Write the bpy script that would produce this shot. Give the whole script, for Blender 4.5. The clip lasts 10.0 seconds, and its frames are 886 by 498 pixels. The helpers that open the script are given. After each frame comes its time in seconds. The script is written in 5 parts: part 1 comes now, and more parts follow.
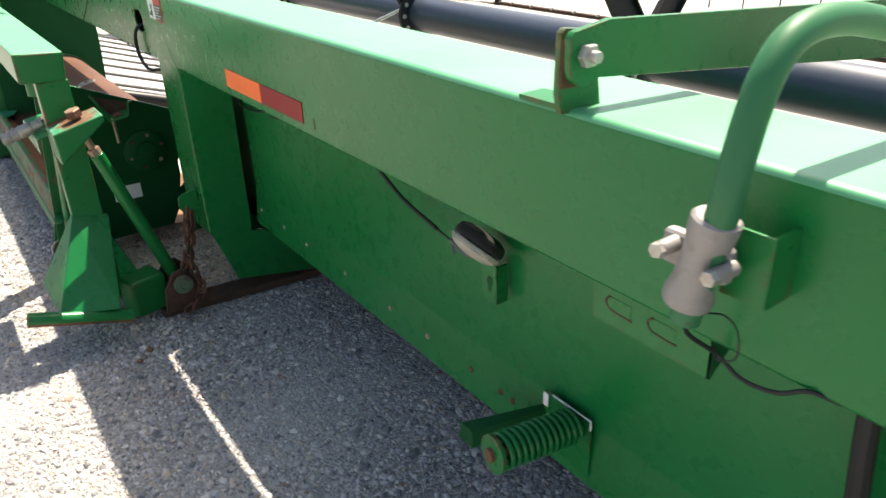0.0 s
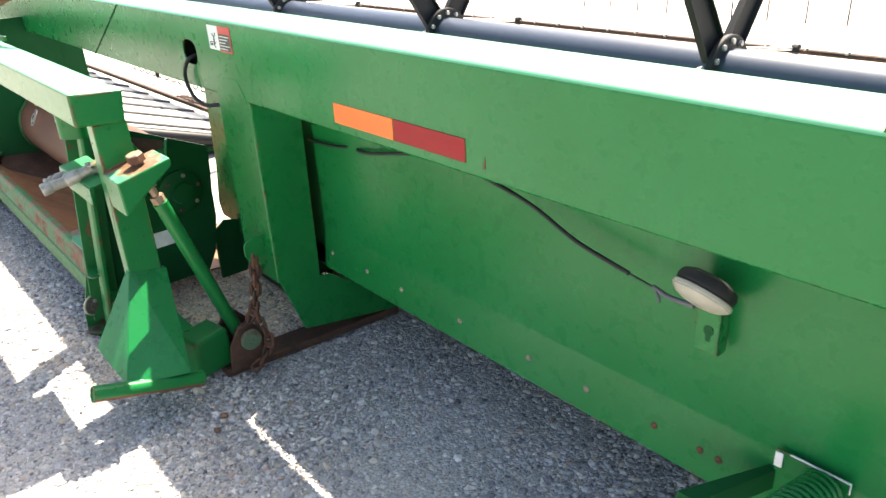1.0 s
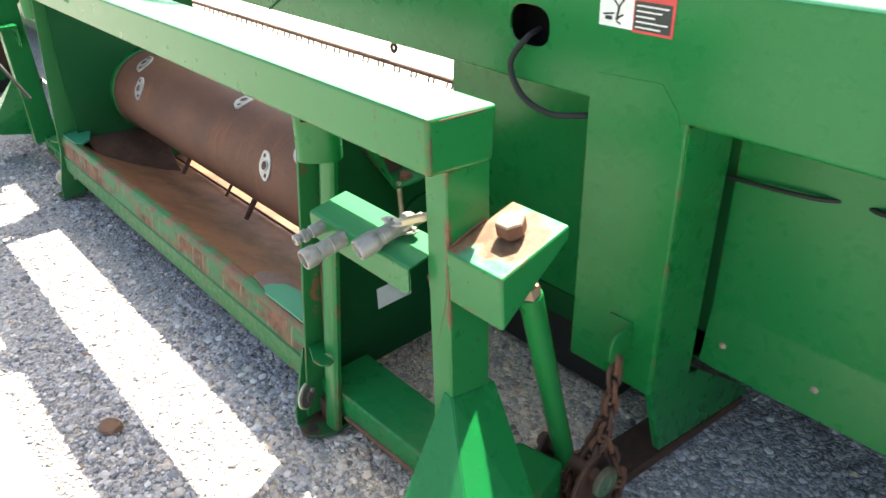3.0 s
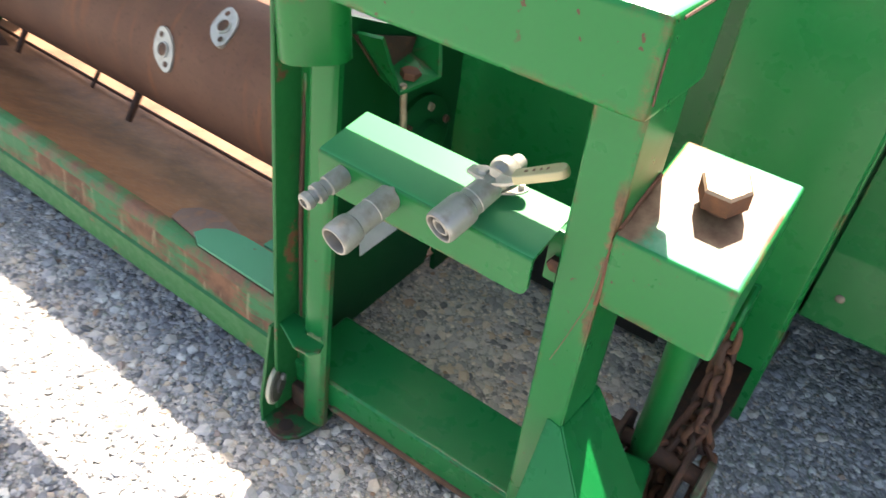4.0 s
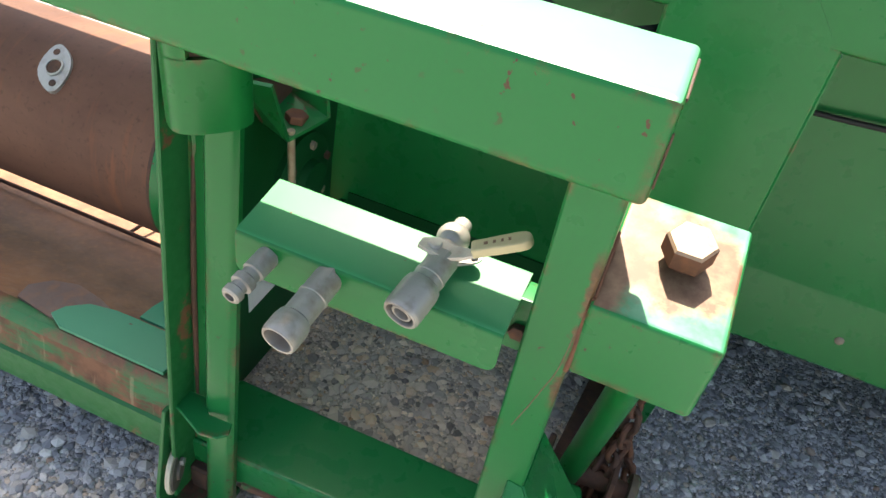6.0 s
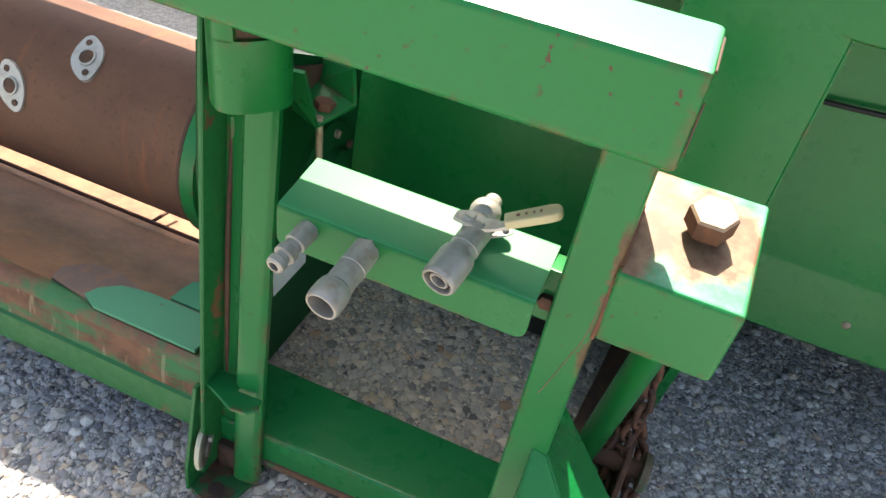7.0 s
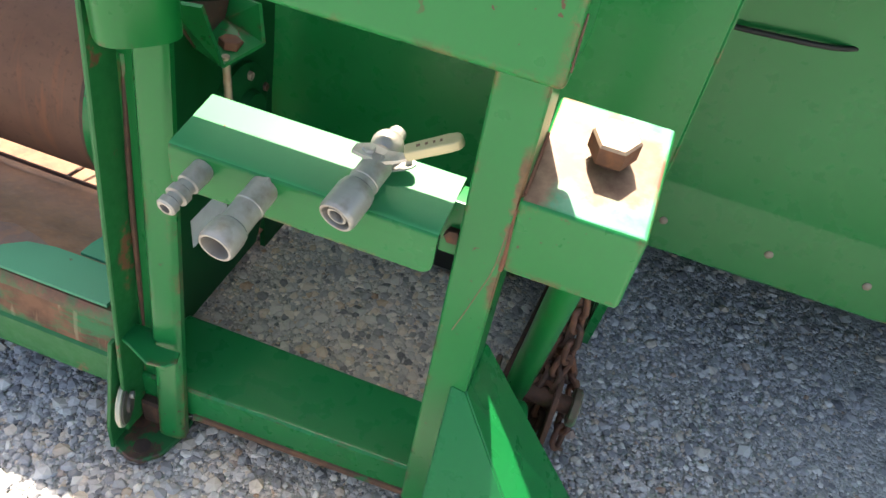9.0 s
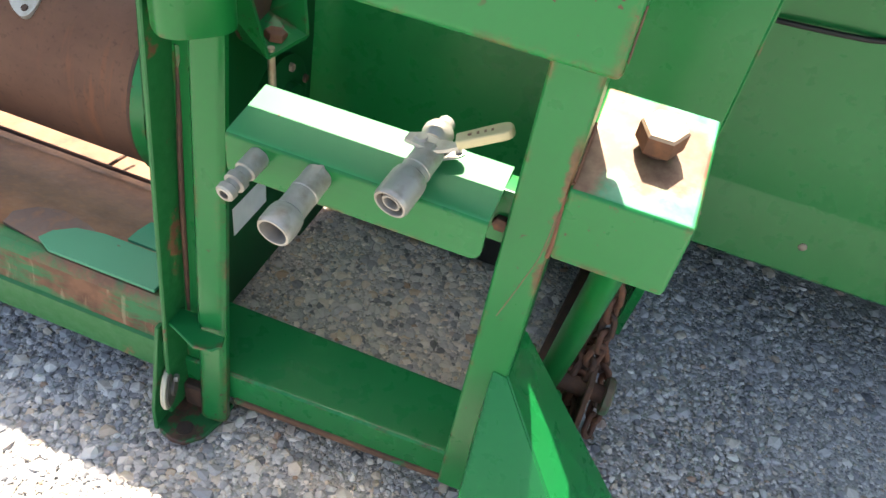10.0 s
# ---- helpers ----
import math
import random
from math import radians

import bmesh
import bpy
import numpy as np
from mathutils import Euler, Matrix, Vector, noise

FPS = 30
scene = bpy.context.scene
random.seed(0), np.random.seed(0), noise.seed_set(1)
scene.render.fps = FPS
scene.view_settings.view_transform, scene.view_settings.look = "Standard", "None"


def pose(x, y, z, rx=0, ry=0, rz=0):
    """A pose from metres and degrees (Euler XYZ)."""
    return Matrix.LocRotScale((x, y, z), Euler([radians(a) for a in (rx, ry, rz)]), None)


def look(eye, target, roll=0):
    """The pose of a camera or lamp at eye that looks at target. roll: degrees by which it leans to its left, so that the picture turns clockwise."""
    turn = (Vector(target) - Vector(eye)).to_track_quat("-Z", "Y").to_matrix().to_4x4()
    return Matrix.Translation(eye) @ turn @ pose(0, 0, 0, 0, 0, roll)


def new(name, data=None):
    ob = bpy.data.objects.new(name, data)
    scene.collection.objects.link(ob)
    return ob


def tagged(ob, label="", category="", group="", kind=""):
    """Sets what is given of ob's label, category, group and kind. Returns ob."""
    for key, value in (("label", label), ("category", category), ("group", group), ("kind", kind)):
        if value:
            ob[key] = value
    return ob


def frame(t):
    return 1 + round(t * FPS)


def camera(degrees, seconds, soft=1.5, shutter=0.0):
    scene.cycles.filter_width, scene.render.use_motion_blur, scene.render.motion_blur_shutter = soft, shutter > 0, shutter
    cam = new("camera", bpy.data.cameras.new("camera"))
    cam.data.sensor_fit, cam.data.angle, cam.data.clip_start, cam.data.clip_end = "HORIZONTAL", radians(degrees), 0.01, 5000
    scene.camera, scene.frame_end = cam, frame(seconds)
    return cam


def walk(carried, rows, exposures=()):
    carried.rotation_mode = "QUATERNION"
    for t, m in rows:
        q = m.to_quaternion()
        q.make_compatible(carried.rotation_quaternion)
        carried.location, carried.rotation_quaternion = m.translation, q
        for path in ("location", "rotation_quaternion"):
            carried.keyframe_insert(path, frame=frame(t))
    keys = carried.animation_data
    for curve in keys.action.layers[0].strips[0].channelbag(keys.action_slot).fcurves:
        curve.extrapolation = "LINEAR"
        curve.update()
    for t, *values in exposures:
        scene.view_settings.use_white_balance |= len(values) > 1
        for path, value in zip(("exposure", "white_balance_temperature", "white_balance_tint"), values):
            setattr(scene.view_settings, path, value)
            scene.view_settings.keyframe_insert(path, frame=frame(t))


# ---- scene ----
cam = camera(62.4, 10.0, 1.5, 0.2)
PATH = [
    (0, (1.917, -0.645, 1.355), (0.439, 0.37, 0.47), -2.3),
    (0.5, (1.704, -0.765, 1.349), (0.233, 0.296, 0.506), -5.2),
    (1, (1.473, -0.909, 1.356), (0.078, 0.246, 0.508), -3.1),
    (1.3, (1.339, -0.979, 1.376), (-0.017, 0.217, 0.522), -4.3),
    (1.5, (1.224, -1.01, 1.36), (-0.107, 0.216, 0.508), -1.9),
    (1.9, (0.929, -0.981, 1.358), (-0.469, 0.152, 0.486), -4.5),
    (2, (0.855, -0.982, 1.354), (-0.58, 0.113, 0.493), -4.0),
    (2.5, (0.506, -1.035, 1.318), (-0.913, 0.018, 0.381), -3.5),
    (2.7, (0.357, -1.065, 1.326), (-1.014, 0.037, 0.374), -2.2),
    (3.8, (-0.348, -0.928, 1.182), (-1.393, 0.26, -0.041), 0.6),
    (4, (-0.441, -0.926, 1.158), (-1.294, 0.336, -0.138), 4.9),
    (4.3, (-0.527, -0.909, 1.148), (-1.123, 0.43, -0.213), 8.7),
    (4.5, (-0.567, -0.903, 1.153), (-1.074, 0.46, -0.22), 9.9),
    (5, (-0.602, -0.882, 1.164), (-1.045, 0.566, -0.142), 10.4),
    (5.5, (-0.604, -0.884, 1.176), (-1.032, 0.591, -0.105), 10.1),
    (7, (-0.623, -0.963, 1.17), (-1.053, 0.527, -0.094), 10.4),
    (7.5, (-0.605, -0.976, 1.156), (-1.014, 0.513, -0.115), 11.5),
    (8, (-0.583, -0.955, 1.144), (-0.956, 0.524, -0.15), 12.0),
    (8.5, (-0.588, -0.944, 1.148), (-0.882, 0.529, -0.172), 13.6),
    (9, (-0.569, -0.938, 1.147), (-0.851, 0.521, -0.191), 11.7),
    (9.5, (-0.584, -0.955, 1.15), (-0.853, 0.495, -0.201), 12.0),
    (10, (-0.595, -0.968, 1.15), (-0.913, 0.466, -0.206), 11.1),
]
EXPOSURES = [(0.0, 1.45, 7250, 9.5), (0.5, 2.01, 7250, 9.5), (1.0, 2.36, 7250, 9.5), (2.5, 2.42, 7250, 9.5), (4.0, 2.42, 7250, 9.5), (5.5, 2.15, 7250, 9.5), (7.5, 2.15, 7250, 9.5), (8.5, 2.28, 7250, 9.5), (10.0, 2.44, 7250, 9.5)]
walk(cam, [(t, look(eye, target, roll)) for t, eye, target, roll in PATH], EXPOSURES)
# ---- light ----
SUN = Vector((-0.23, 0.50, 1.0)).normalized()
world = bpy.data.worlds.new("world")
scene.world = world
world.use_nodes = True
wn = world.node_tree.nodes
sky = wn.new("ShaderNodeTexSky")
sky.sky_type = "NISHITA"
sky.sun_disc = False
sky.dust_density = 3.0
sky.sun_elevation = math.asin(SUN.z)
sky.sun_rotation = math.atan2(SUN.x, SUN.y)
wn["Background"].inputs["Strength"].default_value = 0.098
world.node_tree.links.new(sky.outputs["Color"], wn["Background"].inputs["Color"])
sun_data = bpy.data.lights.new("sun", "SUN")
sun_data.energy, sun_data.angle, sun_data.color = 4.8, radians(0.53), (1.0, 0.94, 0.86)
sun = new("sun", sun_data)
sun.matrix_world = look(SUN * 30, (0, 0, 0))


# ---- materials ----


class Nodes:
    """A small hand for node materials."""

    def __init__(self, name):
        self.mat = bpy.data.materials.new(name)
        self.mat.use_nodes = True
        self.tree = self.mat.node_tree
        self.bsdf = self.tree.nodes["Principled BSDF"]
        self.coord = self.tree.nodes.new("ShaderNodeTexCoord").outputs["Object"]

    def add(self, kind, **sockets):
        node = self.tree.nodes.new(kind)
        for key, value in sockets.items():
            self.put(node.inputs[key.replace("_", " ")], value)
        return node

    def put(self, socket, value):
        if isinstance(value, bpy.types.NodeSocket):
            self.tree.links.new(value, socket)
        else:
            socket.default_value = value

    def noise(self, scale, detail=3.0, rough=0.55, stretch=None):
        at = self.coord
        if stretch:
            m = self.add("ShaderNodeMapping", Vector=at, Scale=stretch)
            at = m.outputs["Vector"]
        return self.add("ShaderNodeTexNoise", Vector=at, Scale=scale, Detail=detail, Roughness=rough).outputs["Fac"]

    def ramp(self, fac, lo, hi, a=0.0, b=1.0):
        n = self.tree.nodes.new("ShaderNodeMapRange")
        n.clamp = True
        for key, v in (("Value", fac), ("From Min", lo), ("From Max", hi), ("To Min", a), ("To Max", b)):
            self.put(n.inputs[key], v)
        return n.outputs["Result"]

    def mix(self, fac, a, b):
        n = self.tree.nodes.new("ShaderNodeMix")
        n.data_type = "RGBA"
        self.put(n.inputs[0], fac)
        for socket, v in ((n.inputs[6], a), (n.inputs[7], b)):
            self.put(socket, v if isinstance(v, bpy.types.NodeSocket) else (*v[:3], 1.0))
        return n.outputs[2]

    def tint(self, fac, a, b):
        n = self.tree.nodes.new("ShaderNodeMix")
        n.data_type, n.blend_type = "RGBA", "MULTIPLY"
        n.clamp_factor = True
        self.put(n.inputs[0], fac)
        self.put(n.inputs[6], a)
        self.put(n.inputs[7], (*b, 1.0))
        return n.outputs[2]

    def math(self, op, a, b):
        n = self.tree.nodes.new("ShaderNodeMath")
        n.operation = op
        self.put(n.inputs[0], a)
        self.put(n.inputs[1], b)
        return n.outputs[0]

    def bump(self, height, strength, distance=0.002):
        n = self.add("ShaderNodeBump", Height=height, Strength=strength, Distance=distance)
        self.put(self.bsdf.inputs["Normal"], n.outputs["Normal"])

    def done(self, color, rough, metal=0.0, spec=0.5):
        self.put(self.bsdf.inputs["Base Color"], color if isinstance(color, bpy.types.NodeSocket) else (*color[:3], 1.0))
        self.put(self.bsdf.inputs["Roughness"], rough)
        self.put(self.bsdf.inputs["Metallic"], metal)
        self.put(self.bsdf.inputs["Specular IOR Level"], spec)
        return self.mat


def drum_steel():
    """Dark steel of a drum, polished by crop: brown rust film, fine pitting, a few orange runs round the shell."""
    n = Nodes("rusty_drum_steel")
    cloud, pit = n.noise(6.0, 6.0, 0.66, (0.6, 1.0, 1.0)), n.noise(110.0, 3.0)
    run = n.math("MULTIPLY", n.ramp(n.noise(1.0, 3.0, 0.6, (34.0, 5.0, 5.0)), 0.55, 0.67), n.ramp(n.noise(4.0, 2.0), 0.48, 0.62, 0.0, 0.6))
    base = n.mix(n.ramp(cloud, 0.35, 0.65), (0.094, 0.048, 0.035), (0.148, 0.078, 0.053))
    base = n.mix(run, base, (0.21, 0.085, 0.045))
    base = n.mix(n.ramp(pit, 0.58, 0.75, 0.0, 0.5), base, (0.05, 0.028, 0.022))
    n.bump(n.math("ADD", cloud, n.math("MULTIPLY", pit, 0.15)), 0.15, 0.002)
    return n.done(base, n.ramp(cloud, 0.3, 0.7, 0.50, 0.66), 0.0, 0.12)


def painted(name, color, faded, chips=0.66, rough=0.34, rust=(0.075, 0.034, 0.021), spec=0.28, edges=0.0, band=None):
    """Sheet-metal paint: uneven fading, a film of dust, small chips that have rusted."""
    n = Nodes(name)
    broad = n.noise(2.2, 2.0)
    fine = n.noise(26.0, 4.0)
    base = n.mix(n.ramp(broad, 0.35, 0.7), color, faded)
    base = n.mix(n.ramp(n.noise(9.0, 5.0, 0.65), 0.52, 0.85, 0.0, 0.06), base, (0.09, 0.19, 0.10))
    film = n.ramp(n.noise(1.6, 2.0, 0.5, (1.0, 1.0, 0.55)), 0.42, 0.72, 0.0, 0.30)
    base = n.mix(film, base, tuple(c * 0.65 + d for c, d in zip(faded, (0.008, 0.038, 0.024))))
    grime = n.ramp(n.noise(5.0, 5.0, 0.65), 0.60, 0.80, 0.0, 0.10)
    base = n.mix(grime, base, (0.030, 0.050, 0.022))
    spots = n.math("MULTIPLY", n.ramp(n.noise(85.0, 3.0), chips + 0.07, chips + 0.09), n.ramp(n.noise(4.0, 2.0), 0.52, 0.62))
    base = n.mix(spots, base, rust)
    if edges:
        # paint knocked off along corners and seams, in broken patches
        soft = n.add("ShaderNodeBevel", Radius=edges)
        soft.samples = 4
        dot = n.tree.nodes.new("ShaderNodeVectorMath")
        dot.operation = "DOT_PRODUCT"
        n.put(dot.inputs[0], soft.outputs["Normal"])
        n.put(dot.inputs[1], n.add("ShaderNodeNewGeometry").outputs["Normal"])
        rim = n.ramp(dot.outputs["Value"], 0.995, 0.95)
        patch = n.ramp(n.noise(11.0, 7.0, 0.74), 0.525, 0.585, 0.0, 0.85)
        base = n.mix(n.math("MULTIPLY", rim, patch), base, n.mix(n.ramp(n.noise(70.0, 3.0), 0.4, 0.65), (0.075, 0.032, 0.018), (0.17, 0.075, 0.038)))
    if band:
        # rust that has crept out from a weld along an upright edge
        at = n.add("ShaderNodeSeparateXYZ", Vector=n.coord)
        side = n.math("ADD", n.math("ABSOLUTE", n.math("SUBTRACT", at.outputs[0], band[0]), 0.0), n.math("ABSOLUTE", n.math("SUBTRACT", at.outputs[1], band[3]), 0.0))
        ragged = n.math("MULTIPLY", n.math("SUBTRACT", n.noise(30.0, 6.0, 0.7), 0.5), 0.035)
        creep = n.ramp(n.math("ADD", side, ragged), 0.0085, 0.0035, 0.0, 0.9)
        creep = n.math("MULTIPLY", creep, n.math("MULTIPLY", n.ramp(at.outputs[2], band[1], band[1] + 0.06), n.ramp(at.outputs[2], band[2], band[2] - 0.03)))
        base = n.mix(creep, base, n.mix(n.ramp(n.noise(90.0, 3.0), 0.4, 0.65), (0.085, 0.038, 0.022), (0.16, 0.075, 0.04)))
    n.bump(n.math("ADD", n.math("MULTIPLY", n.noise(2.0, 1.0), 1.0), n.math("MULTIPLY", fine, 0.002)), 0.06, 0.01)
    return n.done(base, n.ramp(fine, 0.3, 0.75, rough - 0.01, rough + 0.04), 0.0, spec)


def rusted(name, dark, mid, light, paint=None, rough=0.75, worn=0.55, spec=0.4, soft=0.05):
    """Bare rusty steel, with what is left of its paint where paint is given."""
    n = Nodes(name)
    a, b = n.noise(7.0, 6.0, 0.65), n.noise(60.0, 4.0)
    base = n.mix(n.ramp(a, 0.3, 0.6), dark, mid)
    base = n.mix(n.ramp(b, 0.5, 0.8, 0.0, 0.7), base, light)
    if paint:
        base = n.mix(n.ramp(n.noise(11.0, 6.0, 0.7), worn, worn + soft), base, paint)
    n.bump(n.math("ADD", a, n.math("MULTIPLY", b, 0.5)), 0.35, 0.003)
    return n.done(base, n.ramp(b, 0.3, 0.7, rough - 0.1, rough + 0.1), 0.0, spec)


def metal(name, color, rough, grime=(0.2, 0.17, 0.13), metallic=0.75):
    n = Nodes(name)
    a, b = n.noise(45.0, 4.0), n.noise(160.0, 3.0)
    base = n.mix(n.ramp(a, 0.5, 0.72, 0.0, 0.7), color, grime)
    n.bump(n.math("ADD", a, b), 0.2, 0.001)
    return n.done(base, n.ramp(b, 0.3, 0.7, rough - 0.08, rough + 0.15), metallic)


def plain(name, color, rough=0.5, spec=0.5):
    n = Nodes(name)
    a, b = n.noise(30.0, 4.0), n.noise(6.0, 3.0)
    low = tuple(c * 0.8 for c in color)
    base = n.mix(n.ramp(n.math("MULTIPLY", n.math("ADD", a, b), 0.5), 0.35, 0.65), low, color)
    n.bump(a, 0.1, 0.001)
    return n.done(base, rough, 0.0, spec)


GREEN = painted("green_paint", (0.001, 0.128, 0.027), (0.003, 0.146, 0.036), chips=0.72, rough=0.27, edges=0.006)
GREEN_PLAIN = painted("green_paint_unworn", (0.001, 0.128, 0.027), (0.003, 0.146, 0.036), chips=0.70, rough=0.27)
GREEN_OLD = painted("green_paint_chipped", (0.002, 0.128, 0.027), (0.006, 0.147, 0.037), chips=0.60, rough=0.28, edges=0.014)
# dusty green, darkened for recessed plates: shade put into the colour
GREEN_SHADED = painted("dusty_green_shaded", (0.002, 0.054, 0.014), (0.004, 0.064, 0.019), chips=0.62, rough=0.46, spec=0.12)
# black that stands in for deep shade
SHADE_BLACK = plain("black_shade", (0.022, 0.021, 0.018), 0.85, 0.2)
EDGE_RUST = rusted("rust_eaten_edge", (0.06, 0.028, 0.016), (0.14, 0.062, 0.03), (0.22, 0.10, 0.05), (0.005, 0.11, 0.03), 0.65, 0.58)
GREEN_EDGE = rusted("scuffed_green", (0.09, 0.04, 0.025), (0.16, 0.07, 0.038), (0.24, 0.11, 0.055), (0.006, 0.115, 0.028), 0.5, 0.35)
RIM_WORN = rusted("half_rusted_rim", (0.07, 0.033, 0.022), (0.14, 0.062, 0.035), (0.20, 0.10, 0.055), (0.010, 0.12, 0.040), 0.55, 0.41, soft=0.17)
TEAL = painted("pale_teal_green", (0.012, 0.17, 0.085), (0.03, 0.21, 0.12), chips=0.63, rough=0.38)
# paler greens for upward faces: sunlight put into the colour
GREEN_SUNLIT = painted("green_with_sun_in_colour", (0.062, 0.30, 0.135), (0.095, 0.335, 0.17), chips=0.64, rough=0.40, spec=0.75)
PIPE_PAINT = painted("dulled_green_pipe_paint", (0.016, 0.125, 0.046), (0.03, 0.145, 0.062), chips=0.60, rough=0.5, spec=0.3)
BRACKET_SUNLIT = painted("bracket_green_with_sun", (0.035, 0.23, 0.085), (0.06, 0.27, 0.11), chips=0.66, rough=0.42, spec=0.15)
RUST = rusted("rust", (0.05, 0.023, 0.016), (0.13, 0.054, 0.029), (0.22, 0.092, 0.042))
GREEN_TAB = rusted("rust_rimmed_green", (0.05, 0.025, 0.018), (0.12, 0.052, 0.03), (0.2, 0.09, 0.045), (0.006, 0.085, 0.022), 0.5, 0.45)
RUST_DARK = rusted("dark_rust", (0.03, 0.018, 0.014), (0.08, 0.04, 0.025), (0.15, 0.07, 0.04))
PRIMER = drum_steel()
PAN_RUST = rusted("polished_rusty_pan", (0.085, 0.040, 0.024), (0.21, 0.106, 0.060), (0.28, 0.155, 0.085), rough=0.6, spec=0.25)
ZINC = metal("galvanised_steel", (0.42, 0.41, 0.385), 0.42, (0.28, 0.25, 0.21), 0.6)
CAST = metal("dull_cast_alloy", (0.32, 0.305, 0.275), 0.42, (0.17, 0.13, 0.09), 0.5)
RIVET = metal("dulled_rivet", (0.23, 0.185, 0.135), 0.6, (0.11, 0.06, 0.035), 0.1)
STEEL = metal("bright_bolt_steel", (0.62, 0.6, 0.57), 0.33, (0.3, 0.2, 0.12))
HOLE = plain("black_hole_shade", (0.003, 0.003, 0.003), 1.0, 0.0)
RUBBER = plain("black_rubber", (0.014, 0.014, 0.015), 0.6, 0.35)
ARM_PAINT = plain("matt_black_paint", (0.02, 0.02, 0.021), 0.6, 0.25)
TUBE_PAINT = plain("satin_black_paint", (0.040, 0.054, 0.082), 0.38)
ORANGE = plain("fluorescent_orange_tape", (0.90, 0.145, 0.014), 0.45)
RED = plain("red_reflective_tape", (0.25, 0.006, 0.011), 0.4, 0.2)
WHITE = plain("white_decal_sun_sliver", (0.78, 0.77, 0.74), 0.5)
BLACK = plain("black_print", (0.03, 0.028, 0.028), 0.5)
DECAL_RED = plain("red_print", (0.6, 0.06, 0.06), 0.5)
LENS = plain("milky_lamp_lens", (0.42, 0.40, 0.33), 0.3)
GRIP = plain("yellowed_grip", (0.50, 0.43, 0.24), 0.55)
BELT = plain("grey_draper_belt", (0.40, 0.39, 0.38), 0.65)
ROLLER = plain("black_roller", (0.007, 0.007, 0.008), 0.42, 0.3)
BELT_GAP = plain("dark_belt_slat", (0.03, 0.03, 0.03), 0.7)


def worn_lip():
    """Green paint almost rubbed through: rust in streaks and patches, scratched to tan."""
    n = Nodes("rubbed_through_green")
    patch = n.noise(9.0, 7.0, 0.72, (0.5, 1.0, 1.6))
    streak = n.noise(1.0, 4.0, 0.6, (70.0, 20.0, 9.0))
    rust = n.mix(n.ramp(n.noise(24.0, 5.0), 0.35, 0.65), (0.075, 0.036, 0.023), (0.165, 0.083, 0.048))
    rust = n.mix(n.ramp(streak, 0.56, 0.66, 0.0, 0.7), rust, (0.23, 0.145, 0.09))
    base = n.mix(n.ramp(patch, 0.475, 0.585), rust, (0.012, 0.125, 0.045))
    base = n.mix(n.math("MULTIPLY", n.ramp(streak, 0.60, 0.66), 0.35), base, (0.20, 0.22, 0.13))
    n.bump(n.math("ADD", patch, n.math("MULTIPLY", streak, 0.4)), 0.4, 0.003)
    return n.done(base, n.ramp(patch, 0.4, 0.6, 0.75, 0.5), 0.0, 0.25)


def tan_bounce_patch(n):
    """How far a place lies in the tan patch beneath the machine, with bounced light in its colour."""
    near = n.tree.nodes.new("ShaderNodeVectorMath")
    near.operation = "DISTANCE"
    n.put(near.inputs[0], n.add("ShaderNodeMapping", Vector=n.coord, Scale=(1.0, 0.75, 1.0)).outputs["Vector"])
    near.inputs[1].default_value = (-0.94, -0.02, 0.0)
    rough_edge = n.math("MULTIPLY", n.math("SUBTRACT", n.noise(6.0, 4.0), 0.5), 0.5)
    return n.ramp(n.math("ADD", near.outputs["Value"], rough_edge), 0.46, 0.24, 0.0, 0.95)


def gravel_ground():
    n = Nodes("gravel_bed")
    v = n.add("ShaderNodeTexVoronoi", Vector=n.coord, Scale=120.0)
    cell = n.add("ShaderNodeSeparateColor", Color=v.outputs["Color"]).outputs[0]
    dirt = n.noise(1.3, 5.0)
    base = n.mix(cell, (0.24, 0.235, 0.225), (0.48, 0.46, 0.43))
    base = n.mix(n.ramp(dirt, 0.4, 0.7, 0.0, 0.5), base, (0.34, 0.315, 0.28))
    # tan tone, raised in brightness for bounced light
    base = n.tint(tan_bounce_patch(n), base, (1.50, 1.29, 1.07))
    n.bump(n.math("SUBTRACT", n.noise(220.0, 3.0), v.outputs["Distance"]), 0.6, 0.006)
    return n.done(base, 0.85, 0.0, 0.3)


def stone_material():
    n = Nodes("gravel_stone")
    isle = n.add("ShaderNodeNewGeometry").outputs["Random Per Island"]
    ramp = n.tree.nodes.new("ShaderNodeValToRGB")
    n.put(ramp.inputs[0], isle)
    e = ramp.color_ramp.elements
    e[0].position, e[0].color = 0.0, (0.11, 0.111, 0.122, 1)
    e[1].position, e[1].color = 1.0, (0.68, 0.645, 0.59, 1)
    for at, c in ((0.18, (0.27, 0.266, 0.276, 1)), (0.40, (0.385, 0.375, 0.376, 1)), (0.64, (0.49, 0.462, 0.435, 1)), (0.74, (0.52, 0.45, 0.375, 1)), (0.81, (0.45, 0.365, 0.285, 1)), (0.825, (0.28, 0.175, 0.12, 1)), (0.84, (0.37, 0.36, 0.365, 1)), (0.94, (0.56, 0.535, 0.51, 1))):
        k = e.new(at)
        k.color = c
    grain = n.noise(190.0, 4.0)
    base = n.mix(n.ramp(grain, 0.35, 0.75, 0.0, 0.22), ramp.outputs[0], (0.42, 0.40, 0.365))
    # stones take the same tan and the same bounced light
    base = n.tint(tan_bounce_patch(n), base, (1.50, 1.29, 1.07))
    n.bump(grain, 0.35, 0.001)
    return n.done(base, 0.9, 0.0, 0.15)


GROUND = gravel_ground()
WORN_LIP = worn_lip()


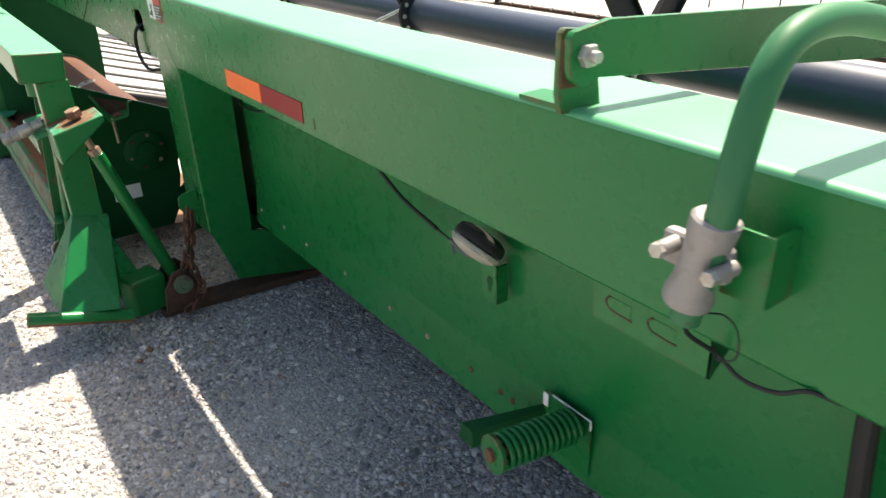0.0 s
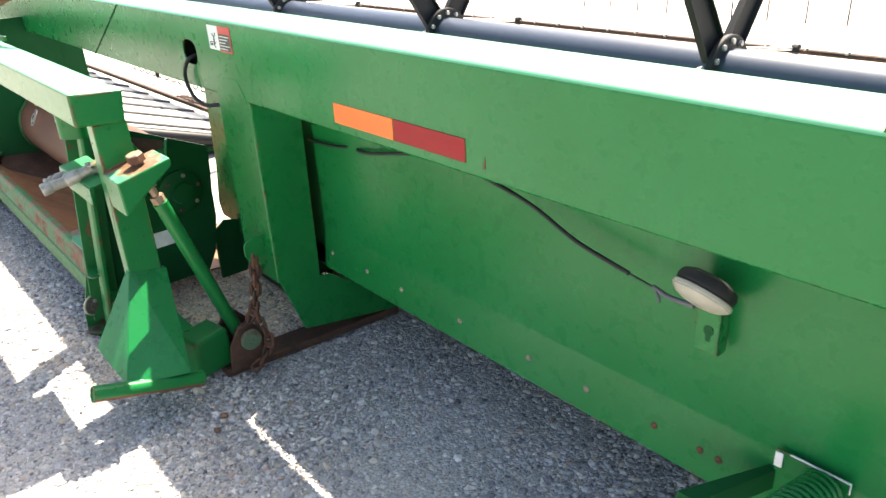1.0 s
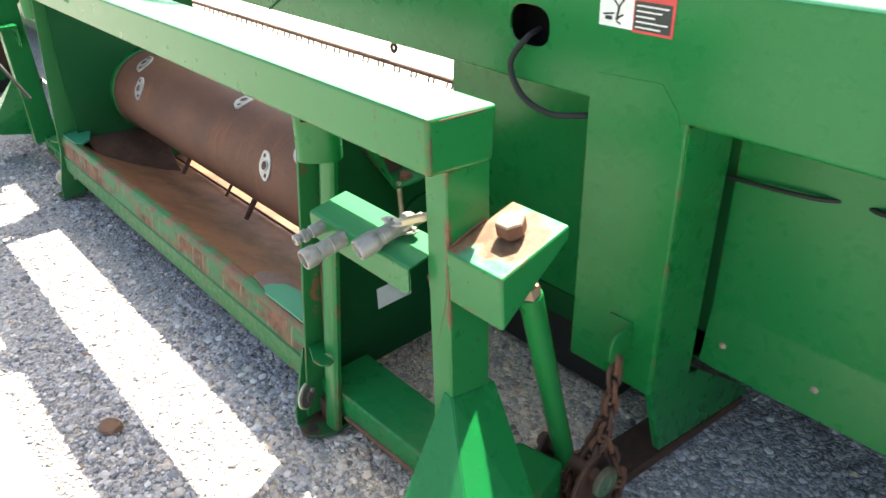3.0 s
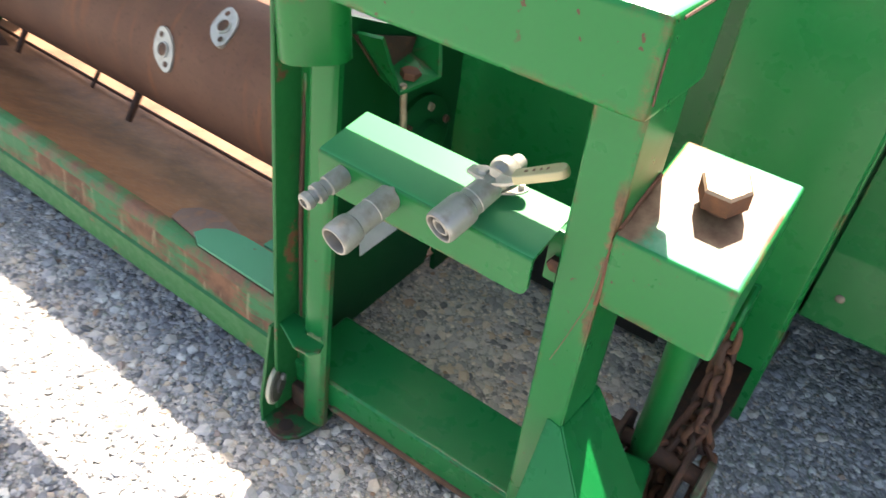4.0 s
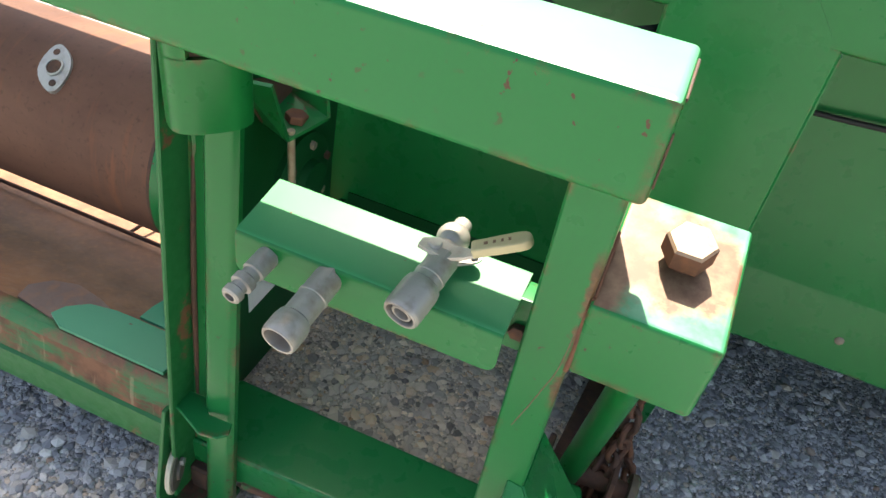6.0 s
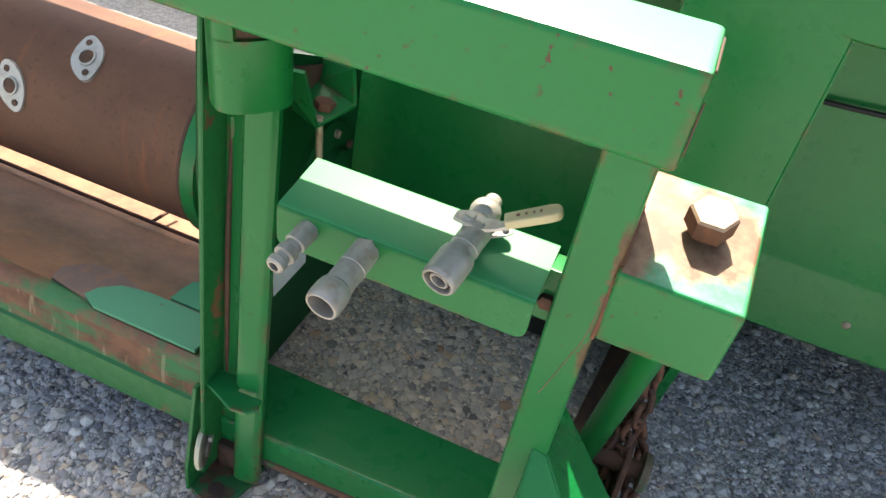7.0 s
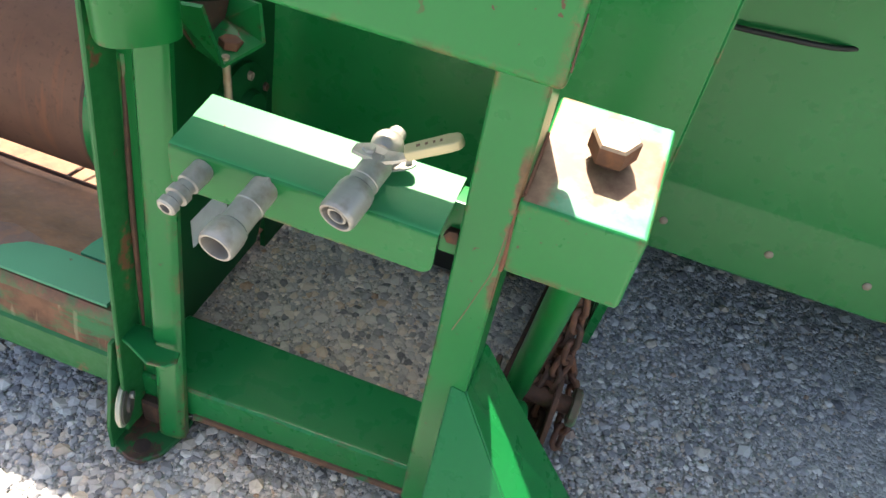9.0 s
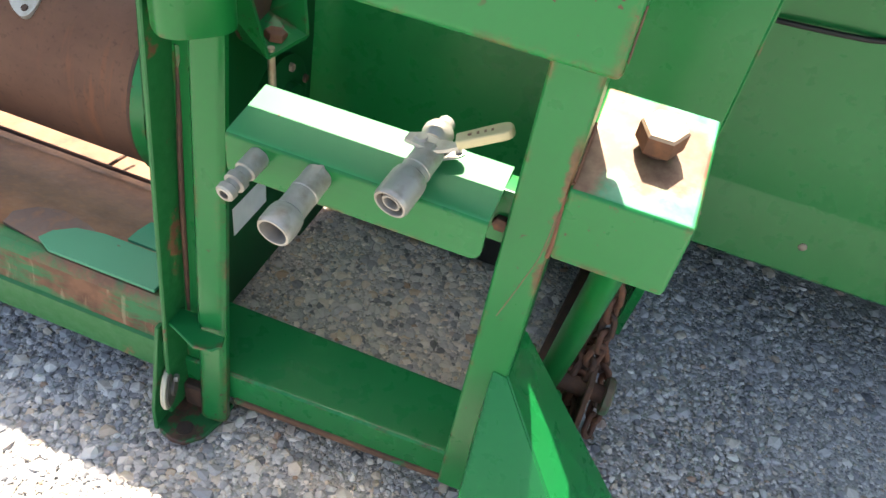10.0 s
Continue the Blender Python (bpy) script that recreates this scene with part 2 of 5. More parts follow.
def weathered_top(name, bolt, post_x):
    """Paint of a box top: rust ringed round the bolt and along the welded edge, paler teal elsewhere."""
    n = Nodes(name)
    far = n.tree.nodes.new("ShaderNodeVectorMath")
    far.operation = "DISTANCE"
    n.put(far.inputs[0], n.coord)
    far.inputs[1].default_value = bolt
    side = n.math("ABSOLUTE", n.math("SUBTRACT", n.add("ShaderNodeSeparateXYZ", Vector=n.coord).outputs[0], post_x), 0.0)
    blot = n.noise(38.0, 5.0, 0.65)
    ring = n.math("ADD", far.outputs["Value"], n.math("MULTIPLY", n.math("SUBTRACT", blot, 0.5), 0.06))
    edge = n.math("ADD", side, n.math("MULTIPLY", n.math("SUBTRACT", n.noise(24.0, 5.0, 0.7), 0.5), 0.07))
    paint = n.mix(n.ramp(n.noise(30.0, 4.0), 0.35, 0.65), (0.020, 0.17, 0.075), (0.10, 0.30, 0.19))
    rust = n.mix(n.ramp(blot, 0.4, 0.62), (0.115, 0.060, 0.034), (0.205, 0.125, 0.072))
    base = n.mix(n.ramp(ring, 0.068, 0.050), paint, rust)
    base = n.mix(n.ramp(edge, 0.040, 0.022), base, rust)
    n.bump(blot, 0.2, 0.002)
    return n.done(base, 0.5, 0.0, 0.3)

STONE = stone_material()

# ---- building helpers ----


def round_off(me, least):
    """Smooth shading weighted by the size of the faces, so that flat sheets stay flat beside their folds."""
    faces = me.polygons
    nrm = [p.normal.copy() for p in faces]
    area = [p.area for p in faces]
    round_vert = [[] for _ in me.vertices]
    for p in faces:
        for v in p.vertices:
            round_vert[v].append(p.index)
    out = []
    for p in faces:
        p.use_smooth = True
        for v in p.vertices:
            n = Vector()
            for q in round_vert[v]:
                if nrm[q].dot(nrm[p.index]) > least:
                    n += nrm[q] * area[q]
            out.append(n.normalized() if n.length > 0 else nrm[p.index])
    me.normals_split_custom_set(out)


def mesh_of(name, bm, material, smooth=False, angle=35):
    me = bpy.data.meshes.new(name)
    bm.normal_update()
    bm.to_mesh(me)
    bm.free()
    for m in material if isinstance(material, (list, tuple)) else (material,):
        me.materials.append(m)
    if smooth:
        round_off(me, math.cos(radians(angle)))
    return me


def thing(name, at, label, category, group="", kind=""):
    ob = new(name)
    ob.location = at
    ob.empty_display_size = 0.05
    return tagged(ob, label, category, group, kind)


def part(name, bm, material, parent=None, label="", smooth=True, angle=35):
    """One mesh, given in world places, as a part of a thing or of a part."""
    me = mesh_of(name, bm, material, smooth, angle)
    ob = new(name, me)
    if parent:
        base = parent.location.copy()
        up = parent.parent
        while up:
            base += up.location
            up = up.parent
        me.transform(Matrix.Translation(-base))
        ob.parent = parent
    if label:
        ob["label"] = label
    return ob


def lighten_tops(ob, least=0.8):
    """The faces that lie open to the sky have the second, paler paint, with sunlight in its colour."""
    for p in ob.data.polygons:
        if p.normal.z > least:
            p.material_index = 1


def solo(name, bm, material, label, category, group="", kind="", smooth=True):
    return tagged(part(name, bm, material, None, "", smooth), label, category, group, kind)


def box(bm, lo, hi, r=0.003, seg=2, m=None):
    made = bmesh.ops.create_cube(bm, size=1.0)["verts"]
    size = [h - l for l, h in zip(lo, hi)]
    for v in made:
        v.co = Vector([l + (c + 0.5) * s for l, c, s in zip(lo, v.co, size)])
    if r:
        edges = list({e for v in made for e in v.link_edges})
        out = bmesh.ops.bevel(bm, geom=edges, offset=min(r, min(size) * 0.45), segments=seg, affect="EDGES", profile=0.6)
        made = list({v for f in out["faces"] for v in f.verts} | {v for v in made if v.is_valid})
    if m is not None:
        bmesh.ops.transform(bm, matrix=m, verts=[v for v in made if v.is_valid])
    return bm


def prism(bm, poly, axis, a, b, r=0.0, seg=2):
    """A polygon in the plane across an axis, drawn out from a to b along it."""
    def at(p, c):
        return Vector((c, p[0], p[1])) if axis == "x" else Vector((p[0], c, p[1])) if axis == "y" else Vector((p[0], p[1], c))
    one = [bm.verts.new(at(p, a)) for p in poly]
    two = [bm.verts.new(at(p, b)) for p in poly]
    faces = [bm.faces.new(one), bm.faces.new(two[::-1])]
    for i in range(len(poly)):
        j = (i + 1) % len(poly)
        faces.append(bm.faces.new((one[j], one[i], two[i], two[j])))
    bmesh.ops.recalc_face_normals(bm, faces=faces)
    if r:
        edges = list({e for f in faces for e in f.edges})
        bmesh.ops.bevel(bm, geom=edges, offset=r, segments=seg, affect="EDGES", profile=0.6)
    return bm


def hull(bm, points):
    vs = [bm.verts.new(p) for p in points]
    out = bmesh.ops.convex_hull(bm, input=vs)
    bmesh.ops.delete(bm, geom=[g for g in out["geom_interior"] if isinstance(g, bmesh.types.BMVert)], context="VERTS")
    bmesh.ops.dissolve_limit(bm, angle_limit=radians(2), verts=list(bm.verts), edges=list(bm.edges))
    return bm


def ring_at(bm, centre, u, v, r, seg):
    return [bm.verts.new(centre + u * (r * math.cos(2 * math.pi * i / seg)) + v * (r * math.sin(2 * math.pi * i / seg))) for i in range(seg)]


def axes_of(d):
    d = d.normalized()
    u = d.cross(Vector((0, 0, 1)) if abs(d.z) < 0.9 else Vector((1, 0, 0))).normalized()
    return u, d.cross(u)


def lathe(bm, p0, d, profile, seg=24, closed=True):
    """A turned body: profile is (distance along d, radius) from p0."""
    p0, d = Vector(p0), Vector(d).normalized()
    u, v = axes_of(d)
    rings = [ring_at(bm, p0 + d * s, u, v, max(r, 0.0004), seg) for s, r in profile]
    for a, b in zip(rings, rings[1:]):
        for i in range(seg):
            j = (i + 1) % seg
            bm.faces.new((a[i], a[j], b[j], b[i]))
    if closed:
        bm.faces.new(rings[0][::-1])
        bm.faces.new(rings[-1])
    return bm


def rod(bm, p0, p1, r, seg=16, r1=None, edge=0.0):
    p0, p1 = Vector(p0), Vector(p1)
    n, r1 = (p1 - p0).length, r if r1 is None else r1
    prof = [(0, r - edge), (edge, r), (n - edge, r1), (n, r1 - edge)] if edge else [(0, r), (n, r1)]
    return lathe(bm, p0, p1 - p0, prof, seg)


def smooth_path(points, steps=8):
    pts = [Vector(p) for p in points]
    pts = [2 * pts[0] - pts[1]] + pts + [2 * pts[-1] - pts[-2]]
    out = []
    for a, b, c, d in zip(pts, pts[1:], pts[2:], pts[3:]):
        for k in range(steps):
            t = k / steps
            out.append(0.5 * (2 * b + (c - a) * t + (2 * a - 5 * b + 4 * c - d) * t * t + (3 * b - 3 * c + d - a) * t ** 3))
    return out + [pts[-2]]


def pipe(bm, points, r, seg=12, steps=8, closed=False):
    path = smooth_path(points, steps) if steps > 1 else [Vector(p) for p in points]
    u = axes_of(path[1] - path[0])[0]
    rings = []
    count = len(path)
    for i, p in enumerate(path):
        if closed:
            d = path[(i + 1) % count] - path[i - 1]
        else:
            d = path[min(i + 1, count - 1)] - path[max(i - 1, 0)]
        d.normalize()
        u = (u - d * u.dot(d)).normalized()
        rings.append(ring_at(bm, p, u, d.cross(u), r, seg))
    for a, b in zip(rings, rings[1:] + (rings[:1] if closed else [])):
        for i in range(seg):
            j = (i + 1) % seg
            bm.faces.new((a[i], a[j], b[j], b[i]))
    if not closed:
        bm.faces.new(rings[0][::-1])
        bm.faces.new(rings[-1])
    return bm


def hexagon(bm, p0, d, across, h, turn=0.0, chamfer=0.12):
    p0, d = Vector(p0), Vector(d).normalized()
    u, v = axes_of(d)
    r = across / math.sqrt(3)
    rings = []
    for s, k in ((0, 1), (h * (1 - chamfer), 1), (h, 0.9)):
        rings.append([bm.verts.new(p0 + d * s + (u * math.cos(a) + v * math.sin(a)) * r * k) for a in (turn + math.pi / 3 * i for i in range(6))])
    for a, b in zip(rings, rings[1:]):
        for i in range(6):
            bm.faces.new((a[i], a[(i + 1) % 6], b[(i + 1) % 6], b[i]))
    bm.faces.new(rings[0][::-1])
    bm.faces.new(rings[-1])
    return bm


def sheet(bm, profile, x0, x1, t=0.005):
    """A folded sheet: an open line in (y, z) of thickness t, drawn out along x."""
    pts = [Vector((0, p[0], p[1])) for p in profile]
    inner = []
    for i, p in enumerate(pts):
        a = (p - pts[i - 1]).normalized() if i else (pts[1] - p).normalized()
        b = (pts[i + 1] - p).normalized() if i + 1 < len(pts) else a
        n = ((Vector((0, -a.z, a.y)) + Vector((0, -b.z, b.y))) * 0.5).normalized()
        inner.append(p + n * t)
    poly = [(p.y, p.z) for p in pts] + [(p.y, p.z) for p in inner[::-1]]
    return prism(bm, poly, "x", x0, x1)


def fold(corner, before, after, r, seg=5):
    """Points of a rounded fold of a sheet."""
    c, a, b = Vector(corner), (Vector(before) - Vector(corner)).normalized(), (Vector(after) - Vector(corner)).normalized()
    out = []
    for i in range(seg + 1):
        t = i / seg
        p = (c + a * r) * (1 - t) ** 2 + c * 2 * t * (1 - t) + (c + b * r) * t * t
        out.append((p.x, p.y))
    return out


# ---- ground ----
def yard(y):
    """Height of the yard, which rises slightly away from the machine."""
    return 0.010 - 0.030 * max(-1.3, min(0.3, y))


bm = bmesh.new()
bmesh.ops.create_grid(bm, x_segments=60, y_segments=60, size=0.5)
for v in bm.verts:
    # finer near the machine, out to the horizon
    for k in (0, 1):
        s = v.co[k] * 2
        v.co[k] = math.copysign(abs(s) ** 4 * 900 + abs(s) * 3.5, s)
    near = max(0.0, 1 - v.co.length / 12)
    v.co.z = near * 0.008 * noise.noise(v.co * 1.7) - 0.004 + yard(v.co.y)
ground = tagged(part("ground", bm, GROUND, None, "", True), "grey crushed gravel yard, sunlit and shaded", "gravel yard", kind="structure")


def turned(rng, count):
    """Even random turns, as matrices."""
    q = rng.normal(size=(count, 4))
    w, x, y, z = (q / np.linalg.norm(q, axis=1)[:, None]).T
    return np.stack((1 - 2 * (y * y + z * z), 2 * (x * y - z * w), 2 * (x * z + y * w),
                     2 * (x * y + z * w), 1 - 2 * (x * x + z * z), 2 * (y * z - x * w),
                     2 * (x * z - y * w), 2 * (y * z + x * w), 1 - 2 * (x * x + y * y)), -1).reshape(-1, 3, 3)


def stones(name, rng, shape, tri, zones, spread, least, most, sink, label):
    """Loose stones: a rough solid, stretched, turned and pressed flat at random, half sunk into the bed."""
    px, py, sz = [], [], []
    for x0, x1, y0, y1, count, mean in zones:
        px.append(rng.uniform(x0, x1, count))
        py.append(rng.uniform(y0, y1, count))
        sz.append(np.clip(rng.lognormal(math.log(mean), spread, count), least, most))
    px, py, sz = (np.concatenate(a) for a in (px, py, sz))
    count, corners = len(px), len(shape)
    p = shape[None] * rng.uniform(0.72, 1.18, (count, corners, 1)) * rng.uniform(0.6, 1.2, (count, 1, 3)) * sz[:, None, None]
    p = np.einsum("nij,nkj->nki", turned(rng, count), p) * np.array([1.0, 1.0, 0.60])
    rise = 0.010 - 0.030 * np.clip(py, -1.3, 0.3)
    p += np.stack((px, py, sz * rng.uniform(-sink, 0.12, count) - 0.002 + rise), -1)[:, None]
    faces = (tri[None] + corners * np.arange(count)[:, None, None]).reshape(-1)
    me = bpy.data.meshes.new(name)
    me.vertices.add(count * corners)
    me.vertices.foreach_set("co", p.reshape(-1))
    me.loops.add(len(faces))
    me.loops.foreach_set("vertex_index", faces)
    me.polygons.add(len(faces) // 3)
    me.polygons.foreach_set("loop_start", np.arange(0, len(faces), 3))
    me.update(calc_edges=True)
    me.polygons.foreach_set("use_smooth", np.zeros(len(faces) // 3, dtype=bool))
    me.materials.append(STONE)
    tagged(new(name, me), label, "gravel", kind="stuff")


def scatter_stones():
    rng = np.random.default_rng(7)
    ico = bmesh.new()
    bmesh.ops.create_icosphere(ico, subdivisions=1, radius=1.0)
    shape = np.array([v.co[:] for v in ico.verts])
    tri = np.array([[v.index for v in f.verts] for f in ico.faces])
    ico.free()
    octa = np.array([(1, 0, 0), (-1, 0, 0), (0, 1, 0), (0, -1, 0), (0, 0, 1), (0, 0, -1)], float)
    octa_tri = np.array([(0, 2, 4), (2, 1, 4), (1, 3, 4), (3, 0, 4), (2, 0, 5), (1, 2, 5), (3, 1, 5), (0, 3, 5)])
    coarse = ((-1.8, 1.2, -0.95, 0.55, 40000, 0.0056), (-1.9, -0.9, -0.75, -0.28, 5200, 0.0062), (-3.9, -1.75, -1.1, 0.3, 11000, 0.0066), (-1.08, -0.60, -0.24, 0.24, 1500, 0.0088), (-0.9, 1.6, 0.2, 1.2, 3000, 0.008))
    stones("gravel", rng, shape, tri, coarse, 0.44, 0.003, 0.017, 0.42, "loose blue-grey and tan crushed stones of the yard")
    fine = ((-1.8, 1.2, -0.95, 0.55, 80000, 0.0034), (-3.9, -1.75, -1.1, 0.3, 14000, 0.0045))
    stones("fine_gravel", rng, octa, octa_tri, fine, 0.35, 0.0016, 0.007, 0.25, "fine grey grit between the crushed stones")


scatter_stones()


def cobble(x, y, r, material, label):
    bm = bmesh.new()
    bmesh.ops.create_icosphere(bm, subdivisions=2, radius=1.0)
    for v in bm.verts:
        k = 1 + 0.30 * noise.noise(v.co * 1.6 + Vector((x * 9, y * 7, 0))) + 0.10 * noise.noise(v.co * 4)
        v.co = Vector((v.co.x * r * k * 1.1, v.co.y * r * k * 0.9, v.co.z * r * k * 0.6)) + Vector((x, y, yard(y) + r * 0.18))
    solo("stone", bm, material, label, "stone", "larger stones", smooth=False)


BROWN_STONE = plain("brown_stone", (0.20, 0.115, 0.075), 0.85, 0.2)
for x, y, r, m, label in (
    (-1.45, -0.785, 0.031, BROWN_STONE, "reddish brown stone lying on the gravel"),
    (-0.32, -0.30, 0.013, BROWN_STONE, "small reddish brown stone on the gravel"),
    (-0.27, -0.345, 0.011, BROWN_STONE, "small reddish brown stone on the gravel"),
):
    cobble(x, y, r, m, label)

# ---- header: rear frame ----
X0, X1 = -7.5, 4.2
BEAM_TOP, BEAM_BOT = 1.10, 0.877
header = thing("combine_header", (-0.5, 0.2, 0), "green painted harvester header standing on gravel", "combine header")
bm = bmesh.new()
line = [(0.05, BEAM_BOT + 0.004)] + fold((0, BEAM_BOT), (0.05, BEAM_BOT), (0, 1), 0.008) + fold((0, BEAM_TOP), (0, 1), (0.23, 1.086), 0.014) + fold((0.23, 1.086), (0, BEAM_TOP), (0.23, 1.0), 0.01) + [(0.23, 1.0)]
sheet(bm, line[::-1], X0, X1, 0.005)
bm.normal_update()
# oblong cable hole cut through the front wall
rings = []
for f in [f for f in bm.faces if abs(f.normal.y) > 0.99 and max(v.co.z for v in f.verts) - min(v.co.z for v in f.verts) > 0.15]:
    y, facing, rim = f.calc_center_median().y, f.normal.copy(), list(f.edges)
    bm.faces.remove(f)
    ring = [bm.verts.new((-0.802 + 0.050 * math.copysign(abs(math.cos(a)) ** 0.72, math.cos(a)), y, 0.985 + 0.038 * math.copysign(abs(math.sin(a)) ** 0.72, math.sin(a)))) for a in (i * math.pi / 14 for i in range(28))]
    rim += [bm.edges.new((p, q)) for p, q in zip(ring, ring[1:] + ring[:1])]
    bmesh.ops.triangle_fill(bm, edges=rim, use_beauty=True, normal=facing)
    rings.append(ring)
for i in range(28):
    j = (i + 1) % 28
    bm.faces.new((rings[0][i], rings[0][j], rings[1][j], rings[1][i]))
bmesh.ops.recalc_face_normals(bm, faces=list(bm.faces))
back_beam = part("back_beam", bm, [GREEN, GREEN_SUNLIT], header)
lighten_tops(back_beam, 0.3)
# unseen black box, added so that the cable hole stays dark
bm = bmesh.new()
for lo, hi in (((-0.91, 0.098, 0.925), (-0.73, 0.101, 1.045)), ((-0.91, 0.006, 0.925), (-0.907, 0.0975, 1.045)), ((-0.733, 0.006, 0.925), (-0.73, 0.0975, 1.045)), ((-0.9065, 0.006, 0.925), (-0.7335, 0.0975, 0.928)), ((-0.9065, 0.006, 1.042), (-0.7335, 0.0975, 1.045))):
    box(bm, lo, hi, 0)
part("hole_backing", bm, SHADE_BLACK, header, "added black box behind the cable hole", smooth=False)
bm = bmesh.new()
sheet(bm, [(0.178, 0.865), (0.186, 0.80), (0.190, 0.443), (0.189, 0.436), (0.174, 0.305), (0.180, 0.298), (0.26, 0.294)], -0.442, X1, 0.004)
rear_panel = part("rear_panel", bm, GREEN, header)
for x in [-0.40, -0.21, -0.04, 0.21, 0.457, 0.632, 0.81, 0.915, 0.955, 1.55, 1.75]:
    bm = bmesh.new()
    lathe(bm, (x, 0.1815, 0.363), (0, -1, 0.11), [(0, 0.0078), (0.002, 0.0078), (0.004, 0.0055), (0.0055, 0.002)], 12)
    part("rivet", bm, RUST if x > 0.8 else RIVET, rear_panel)

# leg of the frame, its lower side plate and skid
bm = bmesh.new()
box(bm, (-0.655, 0.0, 0.30), (-0.45, 0.156, 0.885), 0.008, 3)
leg = part("frame_leg", bm, GREEN, header)
bm = bmesh.new()
prism(bm, [(-0.650, 0.868), (-0.650, 0.929), (-0.505, 0.936), (-0.468, 0.893), (-0.462, 0.868)], "y", -0.0009, 0.001)
part("lap_plate", bm, GREEN_PLAIN, leg, "front plate of the leg lapped onto the beam")
bm = bmesh.new()
prism(bm, [(0.006, 0.872), (0.006, 0.31), (0.075, 0.105), (0.47, 0.03), (0.47, 0.055), (0.19, 0.268), (0.150, 0.276), (0.158, 0.872)], "x", -0.464, -0.4475)
part("leg_gusset", bm, GREEN, header)
# plate added to close the gap beside the leg, coloured as its shade
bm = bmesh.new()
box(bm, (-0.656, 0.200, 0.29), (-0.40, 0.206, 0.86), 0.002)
part("gap_backing", bm, GREEN_SHADED, header, "added plate in the gap beside the leg, shade in its colour")
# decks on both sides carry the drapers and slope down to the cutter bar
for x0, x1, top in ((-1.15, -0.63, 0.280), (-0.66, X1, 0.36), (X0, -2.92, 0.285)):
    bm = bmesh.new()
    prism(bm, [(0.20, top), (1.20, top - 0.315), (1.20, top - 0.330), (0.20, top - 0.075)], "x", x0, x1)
    part("deck", bm, GREEN_SHADED, header)
# rear of the deck, blackened as the shadow beneath it
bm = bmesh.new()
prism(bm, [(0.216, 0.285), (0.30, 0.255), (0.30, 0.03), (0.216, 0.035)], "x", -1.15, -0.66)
part("deck_rear", bm, SHADE_BLACK, header, "deck underside with shade in its black colour")
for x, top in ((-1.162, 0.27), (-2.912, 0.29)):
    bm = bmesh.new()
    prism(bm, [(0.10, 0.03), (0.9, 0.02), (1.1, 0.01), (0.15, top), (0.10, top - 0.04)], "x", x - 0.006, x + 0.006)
    part("deck_end_wall", bm, GREEN_SHADED, header)
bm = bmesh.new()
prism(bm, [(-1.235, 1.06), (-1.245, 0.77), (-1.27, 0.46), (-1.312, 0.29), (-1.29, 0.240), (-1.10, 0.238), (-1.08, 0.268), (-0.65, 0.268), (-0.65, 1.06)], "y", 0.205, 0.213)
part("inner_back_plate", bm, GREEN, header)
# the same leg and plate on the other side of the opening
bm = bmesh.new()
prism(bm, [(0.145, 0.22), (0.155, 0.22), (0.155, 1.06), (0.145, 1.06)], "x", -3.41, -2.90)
part("inner_back_plate", bm, GREEN_SHADED, header)
bm = bmesh.new()
box(bm, (-3.61, 0.0, 0.10), (-3.405, 0.172, 0.885), 0.008, 3)
part("frame_leg", bm, GREEN, header)
bm = bmesh.new()
prism(bm, [(0.176, 0.29), (0.182, 0.29), (0.182, 0.865), (0.176, 0.865)], "x", X0, -3.61)
part("rear_panel", bm, GREEN, header)
# slanted welded joint of the beam
bm = bmesh.new()
pipe(bm, [(-1.39, -0.001, 1.092), (-1.60, -0.001, 0.98), (-1.79, -0.001, 0.879)], 0.0028, 8, 4)
part("weld_seam", bm, GREEN_SHADED, header)
for name, x0, x1, mat, label in (("reflective_tape", 0.0, 0.229, ORANGE, "fluorescent orange safety tape strip on the green beam"), ("reflective_tape", 0.233, 0.46, RED, "dark red reflective tape strip on the green beam")):
    bm = bmesh.new()
    box(bm, (x0, -0.0022, 0.902), (x1, -0.0004, 0.95), 0.0006, 1)
    solo(name, bm, mat, label, "reflective tape", "safety tape")

bm = bmesh.new()
prism(bm, [(0.507, 0.898), (0.514, 0.901), (0.516, 0.912), (0.5135, 0.926), (0.510, 0.913)], "y", -0.0009, 0.0005)
part("paint_chip", bm, RUST, header, "rusty chip in the beam's paint", smooth=False)

decal = thing("warning_decal", (-0.57, -0.001, 1.04), "white and black warning decal with red heading", "decal")
for name, a, b, mat, dy in (("backing", (-0.642, 1.012), (-0.50, 1.08), WHITE, 0.0014), ("border", (-0.574, 1.0095), (-0.4975, 1.0805), DECAL_RED, 0.0018), ("heading", (-0.572, 1.062), (-0.502, 1.078), DECAL_RED, 0.0022), ("text_field", (-0.572, 1.014), (-0.502, 1.060), BLACK, 0.0022)):
    bm = bmesh.new()
    box(bm, (a[0], -dy, a[1]), (b[0], -0.0004, b[1]), 0)
    part(name, bm, mat, decal, smooth=False)
for i in range(5):
    bm = bmesh.new()
    z = 1.053 - i * 0.0085
    box(bm, (-0.568, -0.0028, z - 0.0012), (-0.508 - 0.012 * (i % 3), -0.0018, z + 0.0012), 0)
    part("text_bar", bm, WHITE, decal, smooth=False)
bm = bmesh.new()
